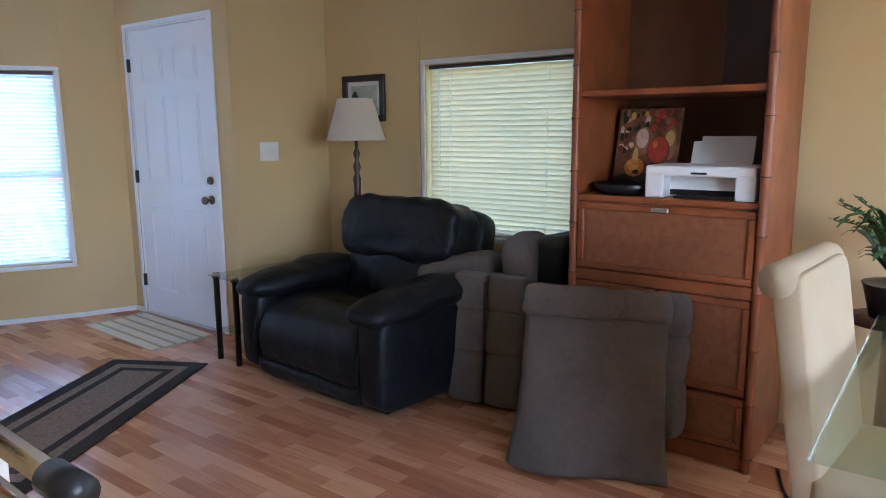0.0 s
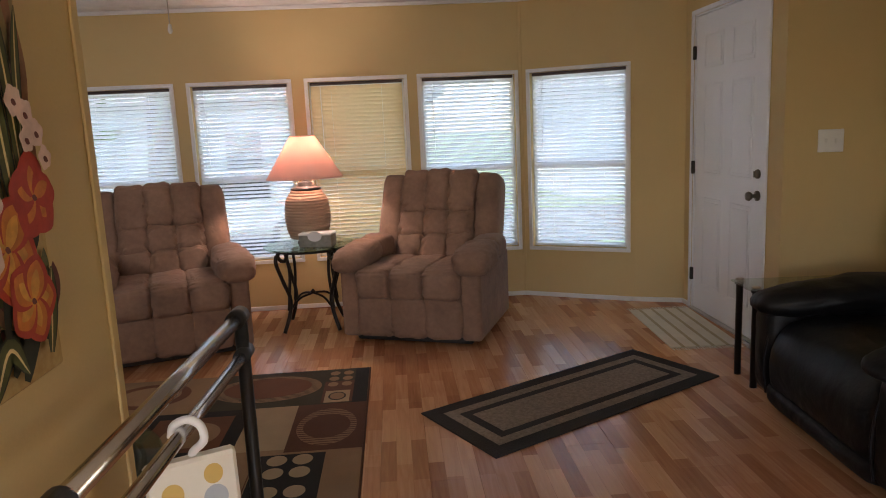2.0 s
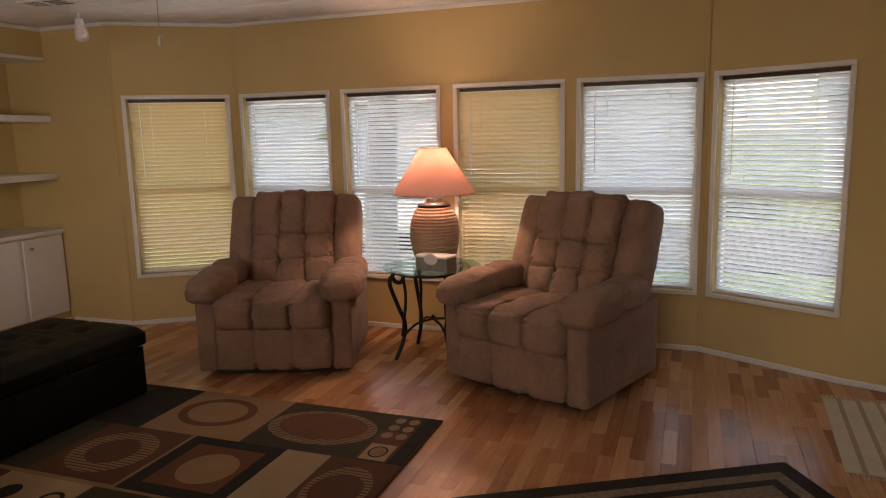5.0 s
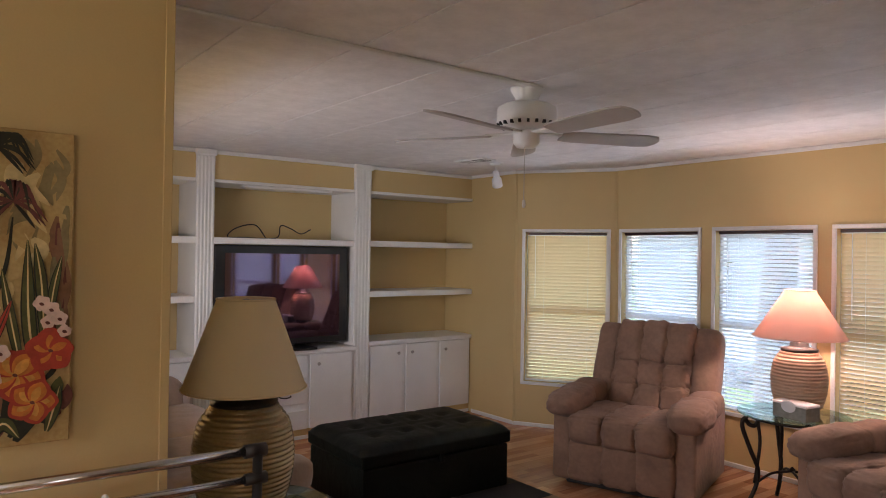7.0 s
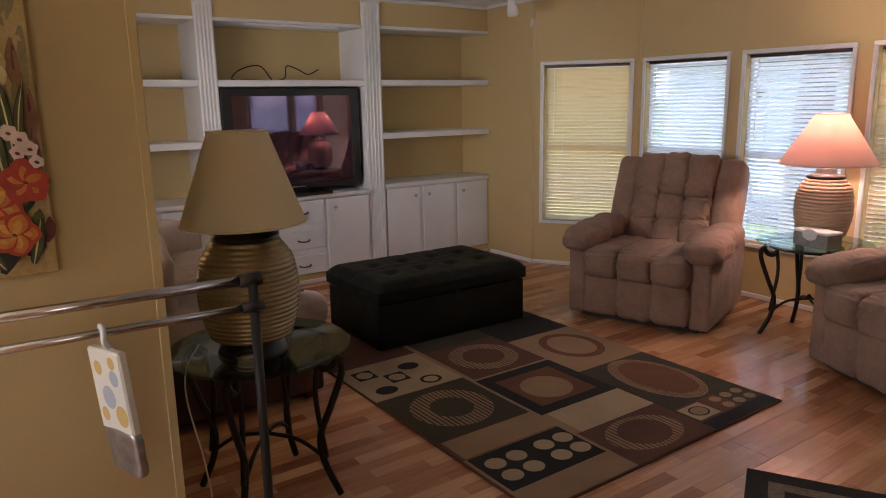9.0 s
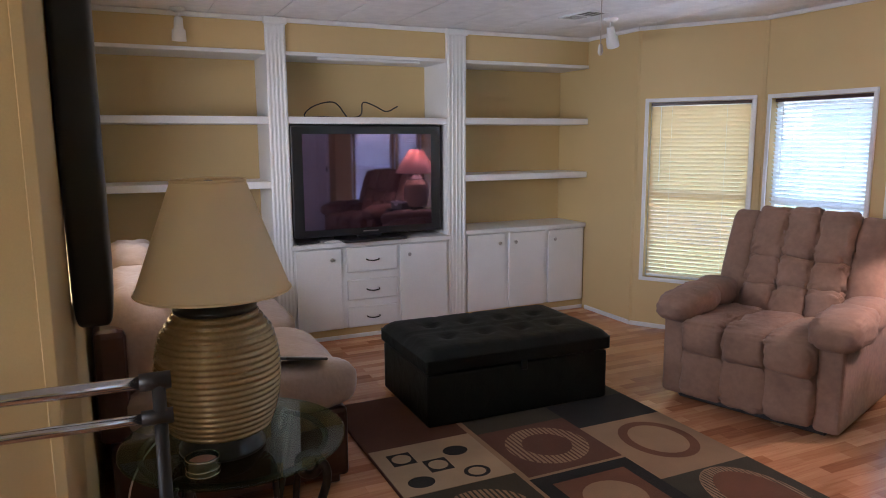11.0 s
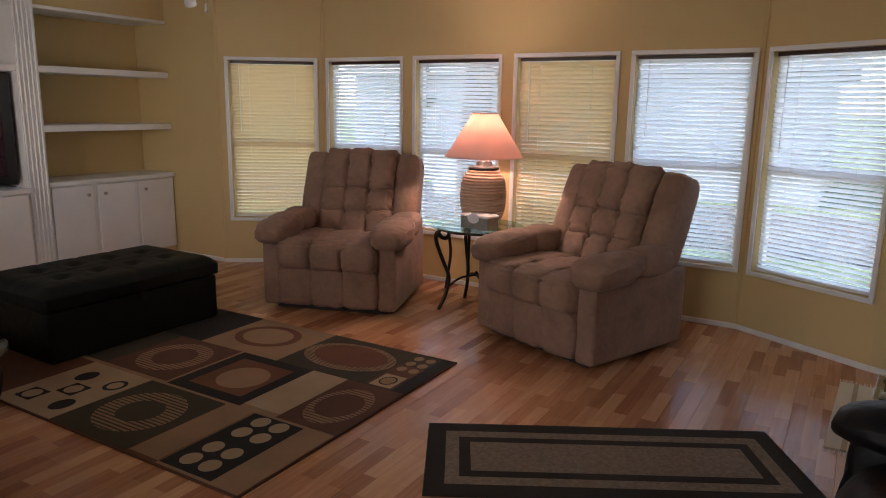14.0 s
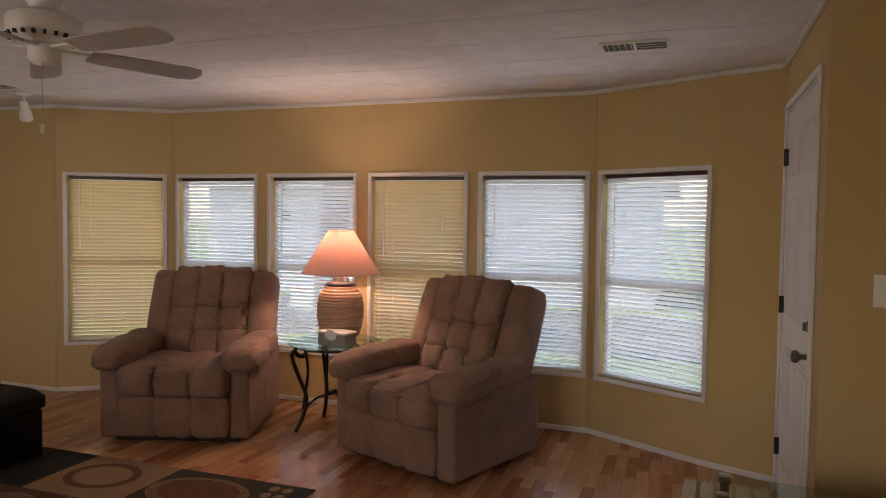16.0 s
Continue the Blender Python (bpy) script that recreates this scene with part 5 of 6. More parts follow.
for pts, wd, mt in (([(0.72, 0.80), (0.64, 0.60), (0.62, 0.35)], 0.017, PGREEN), ([(0.78, 0.76), (0.74, 0.50), (0.68, 0.36)], 0.014, PGREEN), ([(0.80, 0.62), (0.84, 0.50), (0.90, 0.40)], 0.011, PGREEN), ([(0.60, 0.78), (0.50, 0.60), (0.42, 0.44)], 0.012, PGREEN), ([(0.30, 0.78), (0.12, 0.70), (0.03, 0.60)], 0.012, RED), ([(0.30, 0.74), (0.42, 0.62), (0.50, 0.54)], 0.009, RED), ([(0.55, 0.98), (0.70, 0.90), (0.84, 0.94)], 0.020, PDARK), ([(0.30, 0.98), (0.45, 0.92), (0.58, 0.97)], 0.018, PGREEN), ([(0.80, 0.96), (0.86, 0.88), (0.90, 0.82)], 0.016, PGREEN), ([(0.45, 0.90), (0.52, 0.82), (0.60, 0.78)], 0.012, PDARK), ([(0.15, 0.98), (0.22, 0.90), (0.28, 0.82)], 0.014, PGREEN), ([(0.08, 0.92), (0.10, 0.82), (0.2, 0.72)], 0.012, PGREEN)):
    dab("painted_leaf", pts, wd, PDARK)
    dab("painted_leaf", pts, wd * 0.80, mt)
    dab("leaf_rib", pts, wd * 0.14, WASHC if mt is PGREEN else PDARK)


def bloom(u, v, r, petals, colours, start):
    """A painted flower: broad petals with paler middles round a dark eye. r is a share of the canvas height."""
    for k in range(petals):
        a = math.radians(start + 360 / petals * k)
        du, dv = math.cos(a) * r * PH / PW, math.sin(a) * r
        for share, wide, mt in ((1.0, 0.52, colours[0]), (0.86, 0.36, colours[1]), (0.66, 0.17, colours[2])):
            dab("painted_petal", [(u, v), (u + du * share * 0.55, v + dv * share * 0.55), (u + du * share, v + dv * share)], r * PH * wide, mt)
    dab("flower_eye", [(u - 0.02, v), (u, v + 0.003), (u + 0.02, v + 0.006)], 0.004, PMAROON)


bloom(0.54, 0.77, 0.088, 5, (RED, ORANGE, PYELLOW), 20)
bloom(0.82, 0.70, 0.074, 5, (RED, RED, ORANGE), 50)
bloom(0.68, 0.86, 0.074, 5, (RED, ORANGE, PYELLOW), 5)
for u, v, r in ((0.74, 0.55, 0.026), (0.82, 0.57, 0.026), (0.89, 0.60, 0.024), (0.79, 0.61, 0.022), (0.93, 0.64, 0.022), (0.30, 0.73, 0.030), (0.42, 0.70, 0.028), (0.36, 0.78, 0.028), (0.20, 0.76, 0.026)):
    bloom(u, v, r, 5, (PINKW, PINKW, PINKW), rnd.uniform(0, 70))

# made thick and broad to mask the glow of the added opening
wh = thing("wall_hanging", "thick black fabric hanging on the end of the partition", "wall hanging")
part("cloth", pillow(EDGE_X - 0.058, 0.40, 1.53, 0.112, 0.24, 1.15, 0.25, 0.3, 0.010, nu=40, nv=28), BLACK, wh, "black woven cloth", True)
part("rod", tube([(EDGE_X - 0.012, 0.26, 2.11), (EDGE_X - 0.012, 0.54, 2.11)], 0.009, 10), DARKWOOD, wh, "dark hanging rod", True)

# ---- two-bar rail with a hanging bag ----
RY = 1.212
rl = thing("towel_rack", "freestanding two-bar chrome rack with black posts", "rack")
for z, y, r in ((1.006, RY, 0.0135), (0.932, RY + 0.006, 0.011)):
    part("bar", tube([(-0.42, y, z), (0.255, y - 0.025, z)], r, 16), CHROME, rl, "polished chrome bar", True)
    for x0, x1, dy in ((-0.476, -0.416, 0.0), (0.25, 0.31, -0.025)):
        part("cap", tube([(x0, y + dy, z), (x1, y + dy, z)], r + 0.005, 16), BLACK, rl, "black end cap", True)
for x, dy in ((-0.452, 0.0), (0.28, -0.025)):
    part("post", tube([(x, RY + 0.004 + dy, 0.03), (x, RY + 0.004 + dy, 1.004)], 0.0135, 14), BLACK, rl, "black metal post", True)
    part("foot", tube([(x, RY - 0.10, 0.018), (x, RY + 0.16, 0.018)], 0.016, 12), BLACK, rl, "", True)

bg = thing("hanging_bag", "small printed gift bag hung on the rack by a white hook", "bag", pose(-0.075, RY - 0.003, 0.932, 0, 4, 0))
part("hook", tube(curve([(-0.012, 0, -0.05), (-0.004, 0.006, -0.034), (0.004, 0.026, -0.012), (0.0, 0.022, 0.010), (0.0, 0.004, 0.0205), (0.0, -0.016, 0.012), (0.0, -0.022, -0.006)], 6), 0.0065, 10), PLASTICW, bg, "white plastic hook", True)
turn_b = pose(0, 0, 0, 0, 0, 112)
part("pouch", box(-0.066, 0.066, -0.012, 0.012, -0.26, -0.04, 0.005), BAGPAPER, bg, m=turn_b)
part("foil_bottom", pillow(0.005, 0.0, -0.315, 0.135, 0.03, 0.13, 0.4, 0.4, 0.012), BAGFOIL, bg, "crumpled silver bottom", True, turn_b)
for k, (x, z, r, mt) in enumerate(((-0.005, -0.165, 0.026, BAGBLUE), (-0.03, -0.09, 0.016, BAGGOLD), (0.03, -0.11, 0.018, BAGBLUE), (0.035, -0.21, 0.024, BAGGOLD), (-0.035, -0.215, 0.016, BAGGOLD), (0.03, -0.07, 0.014, BAGGOLD))):
    o = oval(0, 0, r, r * 1.2, 0, 20)
    bmesh.ops.transform(o, matrix=pose(x, 0.0125, z, -90, 0, 0), verts=o.verts)
    part("print", o, mt, bg, m=turn_b)
    o = oval(0, 0, r, r * 1.2, 0, 20)
    bmesh.ops.transform(o, matrix=pose(x, -0.0125, z, 90, 0, 0), verts=o.verts)
    part("print", o, mt, bg, m=turn_b)

# ---- rugs ----
def area_rug():
    rg = thing("area_rug", "large patchwork rug of brown, olive, black and tan shapes", "rug", Matrix.LocRotScale((0.136, 0.13, 0), None, (1.03, 1, 1)))
    x0, x1, y0, y1, T = -3.035, -1.485, -1.07, 1.205, 0.011
    part("rug_base", box(x0, x1, y0, y1, 0.0, T, 0.003), RUGTAN, rg)

    def rect(name, a, b, c, d, mt, k=1):
        part(name, box(a, b, c, d, T - 0.004, T + 0.0006 * k), mt, rg)

    def disc(cx, cy, rx, ry, mt, k=2, inner=0.0):
        part("ring" if inner else "disc", oval(cx, cy, rx, ry, T + 0.0006 * k, 36, inner=inner), mt, rg)

    def stripes(cx, cy, rx, ry, mt, k, n=16, keep=0.0):
        bm = bmesh.new()
        for i in range(n):
            f = (i + 0.5) / n * 2 - 1
            w = ry * math.sqrt(max(0, 1 - f * f))
            lo = keep * ry * math.sqrt(max(0, 1 - (f / 0.62) ** 2)) if keep and abs(f) < 0.62 else 0
            x = cx + f * rx
            hw = rx / n * (0.30 + 0.18 * random.random())
            for s0, s1 in (((-w, -lo), (lo, w)) if lo else ((-w, w),)):
                j = random.uniform(-0.012, 0.012)
                bm.faces.new([bm.verts.new((px_, py_, T + 0.0006 * k)) for px_, py_ in ((x - hw, cy + s0 + j), (x + hw, cy + s0 - j), (x + hw, cy + s1 + j), (x - hw, cy + s1 - j))])
        part("stripes", bm, mt, rg)
    # row by the window
    rect("patch", x0, -2.53, 0.365, 1.13, RUGGREEN)
    disc(-2.79, 0.665, 0.185, 0.29, RUGTAN, 2)
    stripes(-2.79, 0.665, 0.18, 0.285, RUGGREEN, 3, 22)
    disc(-2.80, 0.665, 0.145, 0.235, RUGRUST, 4)
    rect("patch", -2.84, -2.545, 0.97, 1.13, RUGBROWN, 2)
    rect("patch", -2.70, -2.545, 0.985, 1.115, RUGBEIGE, 3)
    disc(-2.622, 1.05, 0.055, 0.046, RUGBLACK, 4)
    disc(-2.622, 1.05, 0.045, 0.038, RUGTAN, 5)
    for i in range(3):
        for j in range(2):
            disc(-2.965 + i * 0.085, 1.015 + j * 0.075, 0.032, 0.028, RUGTAN, 3)
    rect("patch", x0, -2.53, 1.13, y1, RUGBLACK)
    rect("patch", x0, -2.53, -0.235, 0.365, RUGTAN)
    disc(-2.80, 0.035, 0.175, 0.215, RUGRUST, 2)
    disc(-2.80, 0.035, 0.13, 0.165, RUGTAN, 3)
    rect("patch", x0, -2.53, -0.55, -0.235, RUGBLACK)
    rect("patch", x0, -2.53, y0, -0.55, RUGGREEN)
    # middle row
    rect("patch", -2.53, -2.02, 0.125, 0.635, RUGBLACK)
    rect("patch", -2.46, -2.09, 0.20, 0.565, RUGRUST, 2)
    disc(-2.265, 0.40, 0.135, 0.135, RUGTAN, 3)
    rect("patch", -2.53, -2.05, 0.635, 0.865, RUGBEIGE)
    rect("patch", -2.53, -2.02, 0.865, y1, RUGBROWN)
    disc(-2.265, 1.03, 0.20, 0.14, RUGTAN, 2)
    stripes(-2.265, 1.03, 0.20, 0.14, RUGBROWN, 3, 18)
    disc(-2.265, 1.03, 0.13, 0.11, RUGBROWN, 4)
    rect("patch", -2.53, -2.03, -0.39, 0.105, RUGBROWN)
    disc(-2.28, -0.145, 0.20, 0.20, RUGTAN, 2)
    stripes(-2.28, -0.145, 0.20, 0.20, RUGBROWN, 3, 18)
    disc(-2.28, -0.145, 0.12, 0.12, RUGBROWN, 4)
    rect("patch", -2.53, -2.03, y0, -0.39, RUGGREEN)
    # row by the sofa
    rect("patch", -2.0, x1, 0.04, 0.57, RUGGREEN)
    disc(-1.745, 0.305, 0.20, 0.205, RUGTAN, 2)
    stripes(-1.745, 0.305, 0.20, 0.205, RUGGREEN, 3, 18)
    disc(-1.745, 0.305, 0.105, 0.11, RUGGREEN, 4)
    rect("patch", -2.0, x1, 0.57, 0.755, RUGRUST)
    rect("patch", -2.0, -1.50, 0.575, 0.75, RUGTAN, 2)
    rect("patch", -2.0, -1.50, 0.76, 1.05, RUGBLACK)
    for cx in (-1.577, -1.687, -1.838, -1.946):
        for cy in (0.85, 0.958):
            disc(cx, cy, 0.046, 0.043, RUGBEIGE, 2)
    rect("patch", -2.0, x1, 1.055, y1, RUGTAN)
    rect("patch", -2.0, x1, -0.43, 0.035, RUGBEIGE)
    for cx, cy, kind in ((-1.60, -0.06, 0), (-1.86, -0.05, 1), (-1.60, -0.30, 2), (-1.86, -0.28, 0), (-1.73, -0.18, 2)):
        if kind == 0:
            disc(cx, cy, 0.06, 0.05, RUGBLACK, 2)
        elif kind == 1:
            disc(cx, cy, 0.06, 0.055, RUGBLACK, 2, 0.68)
        else:
            rect("spot_square", cx - 0.055, cx + 0.055, cy - 0.06, cy + 0.06, RUGBLACK, 2)
            disc(cx, cy, 0.045, 0.045, RUGBEIGE, 3)
    rect("patch", -2.0, x1, y0, -0.43, RUGBROWN)
    for a, b, c, d in ((x0 - 0.006, x1 + 0.006, y1, y1 + 0.01), (x1, x1 + 0.01, y0, y1)):
        part("binding", box(a, b, c, d, 0.0, T + 0.001, 0.003), RUGBROWN, rg)


area_rug()

rn = thing("runner_rug", "small tan jute rug with dark double border by the door", "rug", Matrix.Translation((-2.382, 2.402, 0)) @ pose(0, 0, 0, 0, 0, 119.2) @ Matrix.Diagonal((1.02, 1.03, 1, 1)))
part("border", box(-0.733, 0.733, -0.289, 0.289, 0.0, 0.009, 0.003), RUNDARK, rn, "dark brown outer border")
part("band", box(-0.655, 0.655, -0.212, 0.212, 0.005, 0.0098), RUNTAN, rn, "tan band")
part("inner_border", box(-0.60, 0.60, -0.158, 0.158, 0.005, 0.0106), RUNDARK, rn, "dark inner border")
part("field", box(-0.555, 0.555, -0.115, 0.115, 0.005, 0.0114), RUNTAN, rn, "tan woven field")

dm = thing("door_mat", "cream striped cotton rag rug with fringe before the door", "door mat", pose(-3.42, 3.375, 0, 0, 0, -3))
part("weave", box(-0.44, 0.44, -0.215, 0.215, 0.0, 0.008, 0.003), MATCREAM, dm)
for y in (-0.15, -0.06, 0.03, 0.12):
    part("stripe", box(-0.44, 0.44, y, y + 0.022, 0.004, 0.0088), MATSTRIPE, dm, "tan woven stripe")
fr = bmesh.new()
for s in (-1, 1):
    for k in range(46):
        y = -0.212 + k * 0.0094
        a = random.uniform(-0.5, 0.5)
        merge(fr, tube([(s * 0.438, y, 0.005), (s * (0.475 + random.uniform(0, 0.02)), y + a * 0.012, 0.004)], 0.002, 4))
tagged(part("fringe", fr, MATCREAM, dm, "cotton fringe"), kind="stuff")


# ---- ceiling things ----
def ceiling_fan():
    f = thing("ceiling_fan", "white five-blade ceiling fan at rest with a pull chain", "ceiling fan", pose(-1.935, 0.70, H))
    part("canopy", spin([(0.075, -0.001), (0.075, -0.015), (0.055, -0.045), (0.05, -0.075)], 32), WHITE, f, "", True)
    part("motor", spin([(0.05, -0.072), (0.11, -0.08), (0.135, -0.095), (0.138, -0.16), (0.12, -0.185), (0.07, -0.20)], 40), WHITE, f, "", True)
    slot = finish(box(0.118, 0.1385, -0.006, 0.006, -0.181, -0.166), "vent_slot", BLACK)
    for k in range(22):
        ob = new("vent_slot", slot)
        ob.parent = f
        ob.matrix_basis = pose(0, 0, 0, 0, 0, 360 / 22 * k)
    part("hub", spin([(0.07, -0.198), (0.06, -0.205), (0.06, -0.255), (0.045, -0.275), (0.01, -0.28)], 32), WHITE, f, "", True)
    for k in range(5):
        turn = pose(0, 0, 0, 0, 0, 84 + 72 * k)
        arm = box(0.05, 0.20, -0.018, 0.018, -0.215, -0.205, 0.004)
        part("blade_arm", arm, WHITE, f, "", False, turn)
        bl = bmesh.new()
        outline_ = [(0.17, -0.045), (0.22, -0.058), (0.58, -0.068), (0.645, -0.055), (0.665, -0.02), (0.665, 0.02), (0.645, 0.055), (0.58, 0.068), (0.22, 0.058), (0.17, 0.045)]
        lo = [bl.verts.new((x, y, -0.004)) for x, y in outline_]
        hi = [bl.verts.new((x, y, 0.004)) for x, y in outline_]
        bl.faces.new(lo[::-1])
        bl.faces.new(hi)
        for i in range(10):
            bl.faces.new((lo[i], lo[(i + 1) % 10], hi[(i + 1) % 10], hi[i]))
        part("blade", bl, FANBLADE, f, "grey-white fan blade", False, turn @ pose(0, 0, -0.215, -12, 0, 0))
    part("pull_chain", tube([(0.03, 0.02, -0.27), (0.03, 0.02, -0.52)], 0.0018, 5), NICKEL, f)
    part("chain_pull", spin([(0.004, -0.555), (0.009, -0.545), (0.006, -0.52), (0.002, -0.518)], 10), CORD, f, "", False, pose(0.03, 0.02, 0))


ceiling_fan()


def spot(x, y, aim):
    s = thing("spotlight", "small white ceiling spotlight on a swivel, unlit", "spotlight", pose(x, y, H), group="ceiling spotlights")
    part("canopy", spin([(0.05, -0.001), (0.05, -0.012), (0.035, -0.022), (0.01, -0.026)], 24), WHITE, s, "", True)
    part("stem", tube([(0, 0, -0.02), (0, 0, -0.07)], 0.008, 10), WHITE, s, "", True)
    head = spin([(0.018, 0.03), (0.026, 0.02), (0.03, -0.04), (0.042, -0.055), (0.045, -0.12), (0.038, -0.12), (0.03, -0.07)], 24, False)
    part("head", head, WHITE, s, "", True, pose(0, 0, -0.085, *aim))


spot(-3.61, -1.41, (-20, 30, 0))
spot(-0.82, -2.18, (-12, 0, 0))


def vent(x, y, ang):
    v = thing("ceiling_vent", "white louvred ceiling air vent with dark slots", "vent", pose(x, y, H, 0, 0, ang), group="ceiling vents")
    part("backing", box(-0.15, 0.15, -0.07, 0.07, -0.011, -0.0005), BLACK, v, "dark opening")
    bm = bmesh.new()
    for a, b, c, d in ((-0.165, 0.165, 0.07, 0.082), (-0.165, 0.165, -0.082, -0.07), (-0.165, -0.15, -0.07, 0.07), (0.15, 0.165, -0.07, 0.07), (-0.006, 0.006, -0.07, 0.07)):
        box(a, b, c, d, -0.014, -0.0005, 0.002, bm=bm)
    part("frame", bm, WHITE, v)
    for k in range(5):
        part("slat", box(-0.001, 0.001, -0.07, 0.07, -0.001, 0.001), WHITE, v, "", False, pose(-0.128 + k * 0.028, 0, -0.0135, 0, -50, 0))
    for k in range(2):
        part("slat", box(0.008, 0.148, -0.001, 0.001, -0.001, 0.001), WHITE, v, "", False, pose(0, -0.03 + k * 0.05, -0.0135, 50, 0, 0))


vent(-3.335, -1.36, 95)
vent(-3.375, 2.89, 90)

# outlet box and cord by the recliner
pg = thing("power_adapter", "black plug adapter with a cord by the baseboard", "adapter", pose(-4.50, 2.12, 0.0))
part("block", box(-0.03, 0.03, -0.03, 0.03, 0.0, 0.055, 0.005), PLASTICB, pg)
part("cord", tube(curve([(0.03, 0, 0.03), (0.10, 0.05, 0.006), (0.12, -0.03, 0.006), (0.05, -0.12, 0.006)], 6), 0.004, 6), PLASTICB, pg, "", True)
lc = tube(curve([(-0.58, 0.30, 0.60), (-0.50, 0.42, 0.565), (-0.46, 0.55, 0.50), (-0.48, 0.62, 0.30), (-0.50, 0.60, 0.08), (-0.44, 0.70, 0.006), (-0.40, 0.74, 0.006)], 6), 0.003, 6)
tagged(part("lamp_cord", lc, CORD, smooth=True, m=pose(0.09, 0.17, 0)), "white lamp cord running down behind the end table", "cord")

# ---- dining corner ----
ch = thing("dining_chair", "cream upholstered parsons dining chair with a rolled back", "chair", pose(0.92, 2.93, 0, 0, 0, 84))
bk = Matrix.Translation((0, 0.20, 0.44)) @ Matrix.Rotation(radians(-9), 4, "X")
part("backrest", pillow(0, 0.0, 0.24, 0.45, 0.085, 0.62, 0.18, 0.25, 0.004, nu=36, nv=20, m=bk), CREAM, ch, "", True)
rollb = tube([(-0.225, 0, 0), (-0.15, 0, 0), (0.15, 0, 0), (0.225, 0, 0)], 0.045, 18)
bmesh.ops.transform(rollb, matrix=bk @ pose(0, 0.02, 0.535), verts=rollb.verts)
part("back_roll", rollb, CREAM, ch, "", True)
part("seat", pillow(0, -0.03, 0.44, 0.48, 0.48, 0.11, 0.25, 0.25, 0.004, nu=36), CREAM, ch, "", True)
part("skirt", box(-0.225, 0.225, -0.25, 0.20, 0.30, 0.42, 0.01), CREAM, ch)
for x in (-0.20, 0.20):
    for y in (-0.23, 0.19):
        part("leg", tube([(x, y, 0.31), (x * 1.03, y * 1.05, 0.0)], 0.02, 10, [1, 0.75]), DARKWOOD, ch)
dt = thing("dining_table", "clear glass dining table on a pale pedestal", "table", pose(1.38, 2.85, 0))
part("glass_top", box(-0.62, 0.62, -0.60, 0.60, 0.738, 0.75, 0.004), CLEARGLASS, dt, "thick clear glass top")
part("pedestal", spin([(0.26, 0.0), (0.26, 0.03), (0.12, 0.08), (0.10, 0.40), (0.14, 0.66), (0.20, 0.737)], 32), CREAM, dt, "", True)
pl = thing("potted_plant", "leafy green houseplant in a dark pot by the window", "plant", pose(0.78, 3.90, 0))
part("stand", spin([(0.14, 0.0), (0.14, 0.02), (0.03, 0.04), (0.03, 0.60), (0.15, 0.62), (0.15, 0.64)], 24), DARKWOOD, pl, "dark pedestal stand", True)
part("pot", spin([(0.08, 0.641), (0.11, 0.76), (0.115, 0.77), (0.10, 0.765), (0.01, 0.75)], 24), PLASTICB, pl, "", True)
for k in range(26):
    a, r, h = random.uniform(0, 6.28), random.uniform(0.08, 0.26), random.uniform(0.10, 0.30)
    lf = bmesh.new()
    prev = None
    for j in range(7):
        f = j / 6
        c = Vector((math.cos(a) * r * f, math.sin(a) * r * f, 0.76 + h * math.sin(f * 2.2)))
        sd = Vector((-math.sin(a), math.cos(a), 0)) * 0.020 * math.sin(math.pi * min(0.97, 0.1 + f * 0.9))
        pair = (lf.verts.new(c + sd), lf.verts.new(c - sd + Vector((0, 0, 0.004))))
        if prev:
            lf.faces.new((prev[0], pair[0], pair[1], prev[1]))
        prev = pair
    part("leaf", lf, LEAF, pl)
for k in range(7):
    a, r = random.uniform(2.2, 4.2), random.uniform(0.10, 0.24)
    top = Vector((math.cos(a) * r, math.sin(a) * r, 0.98 + random.uniform(0, 0.10)))
    stem = curve([(0, 0, 0.755), tuple(top * 0.5 + Vector((0, 0, 0.46))), tuple(top)], 6)
    sprig = part("sprig", tube(stem, 0.0025, 5), LEAF, pl, "thin stem with small leaves")
    lf = bmesh.new()
    for p in stem[4:]:
        for turn in (0, 2.1, 4.2):
            d = Vector((math.cos(turn + k), math.sin(turn + k), random.uniform(0.2, 0.7))) * random.uniform(0.018, 0.032)
            w = d.cross(Vector((0, 0, 1))).normalized() * 0.008
            lf.faces.new([lf.verts.new(v) for v in (p, p + d * 0.5 + w, p + d, p + d * 0.5 - w)])
    tagged(part("leaflets", lf, LEAF, sprig), kind="stuff")
ec = tube(curve([(0.50, 3.30, 0.006), (0.56, 3.12, 0.006), (0.64, 2.98, 0.006), (0.70, 2.80, 0.006), (0.80, 2.75, 0.006)], 6), 0.006, 8)
tagged(part("floor_cable", ec, BLACK, smooth=True, m=pose(-0.04, 0.45, 0)), "thick black cable on the floor beside the hutch", "cable")


# ---- outside ----
tagged(part("ground", box(-400, 400, -400, 400, -0.75, -0.70), GRASS), "green lawn reaching the horizon", "ground", kind="structure")
tagged(part("driveway", box(-7.8, -4.75, -30, 30, -0.70, -0.66, 0.01), CONCRETE), "pale concrete driveway along the house", "driveway", kind="structure")
tagged(part("road", box(-16, -11, -200, 200, -0.70, -0.67, 0.01), ASPHALT), "asphalt street beyond the lawn", "road", kind="structure")


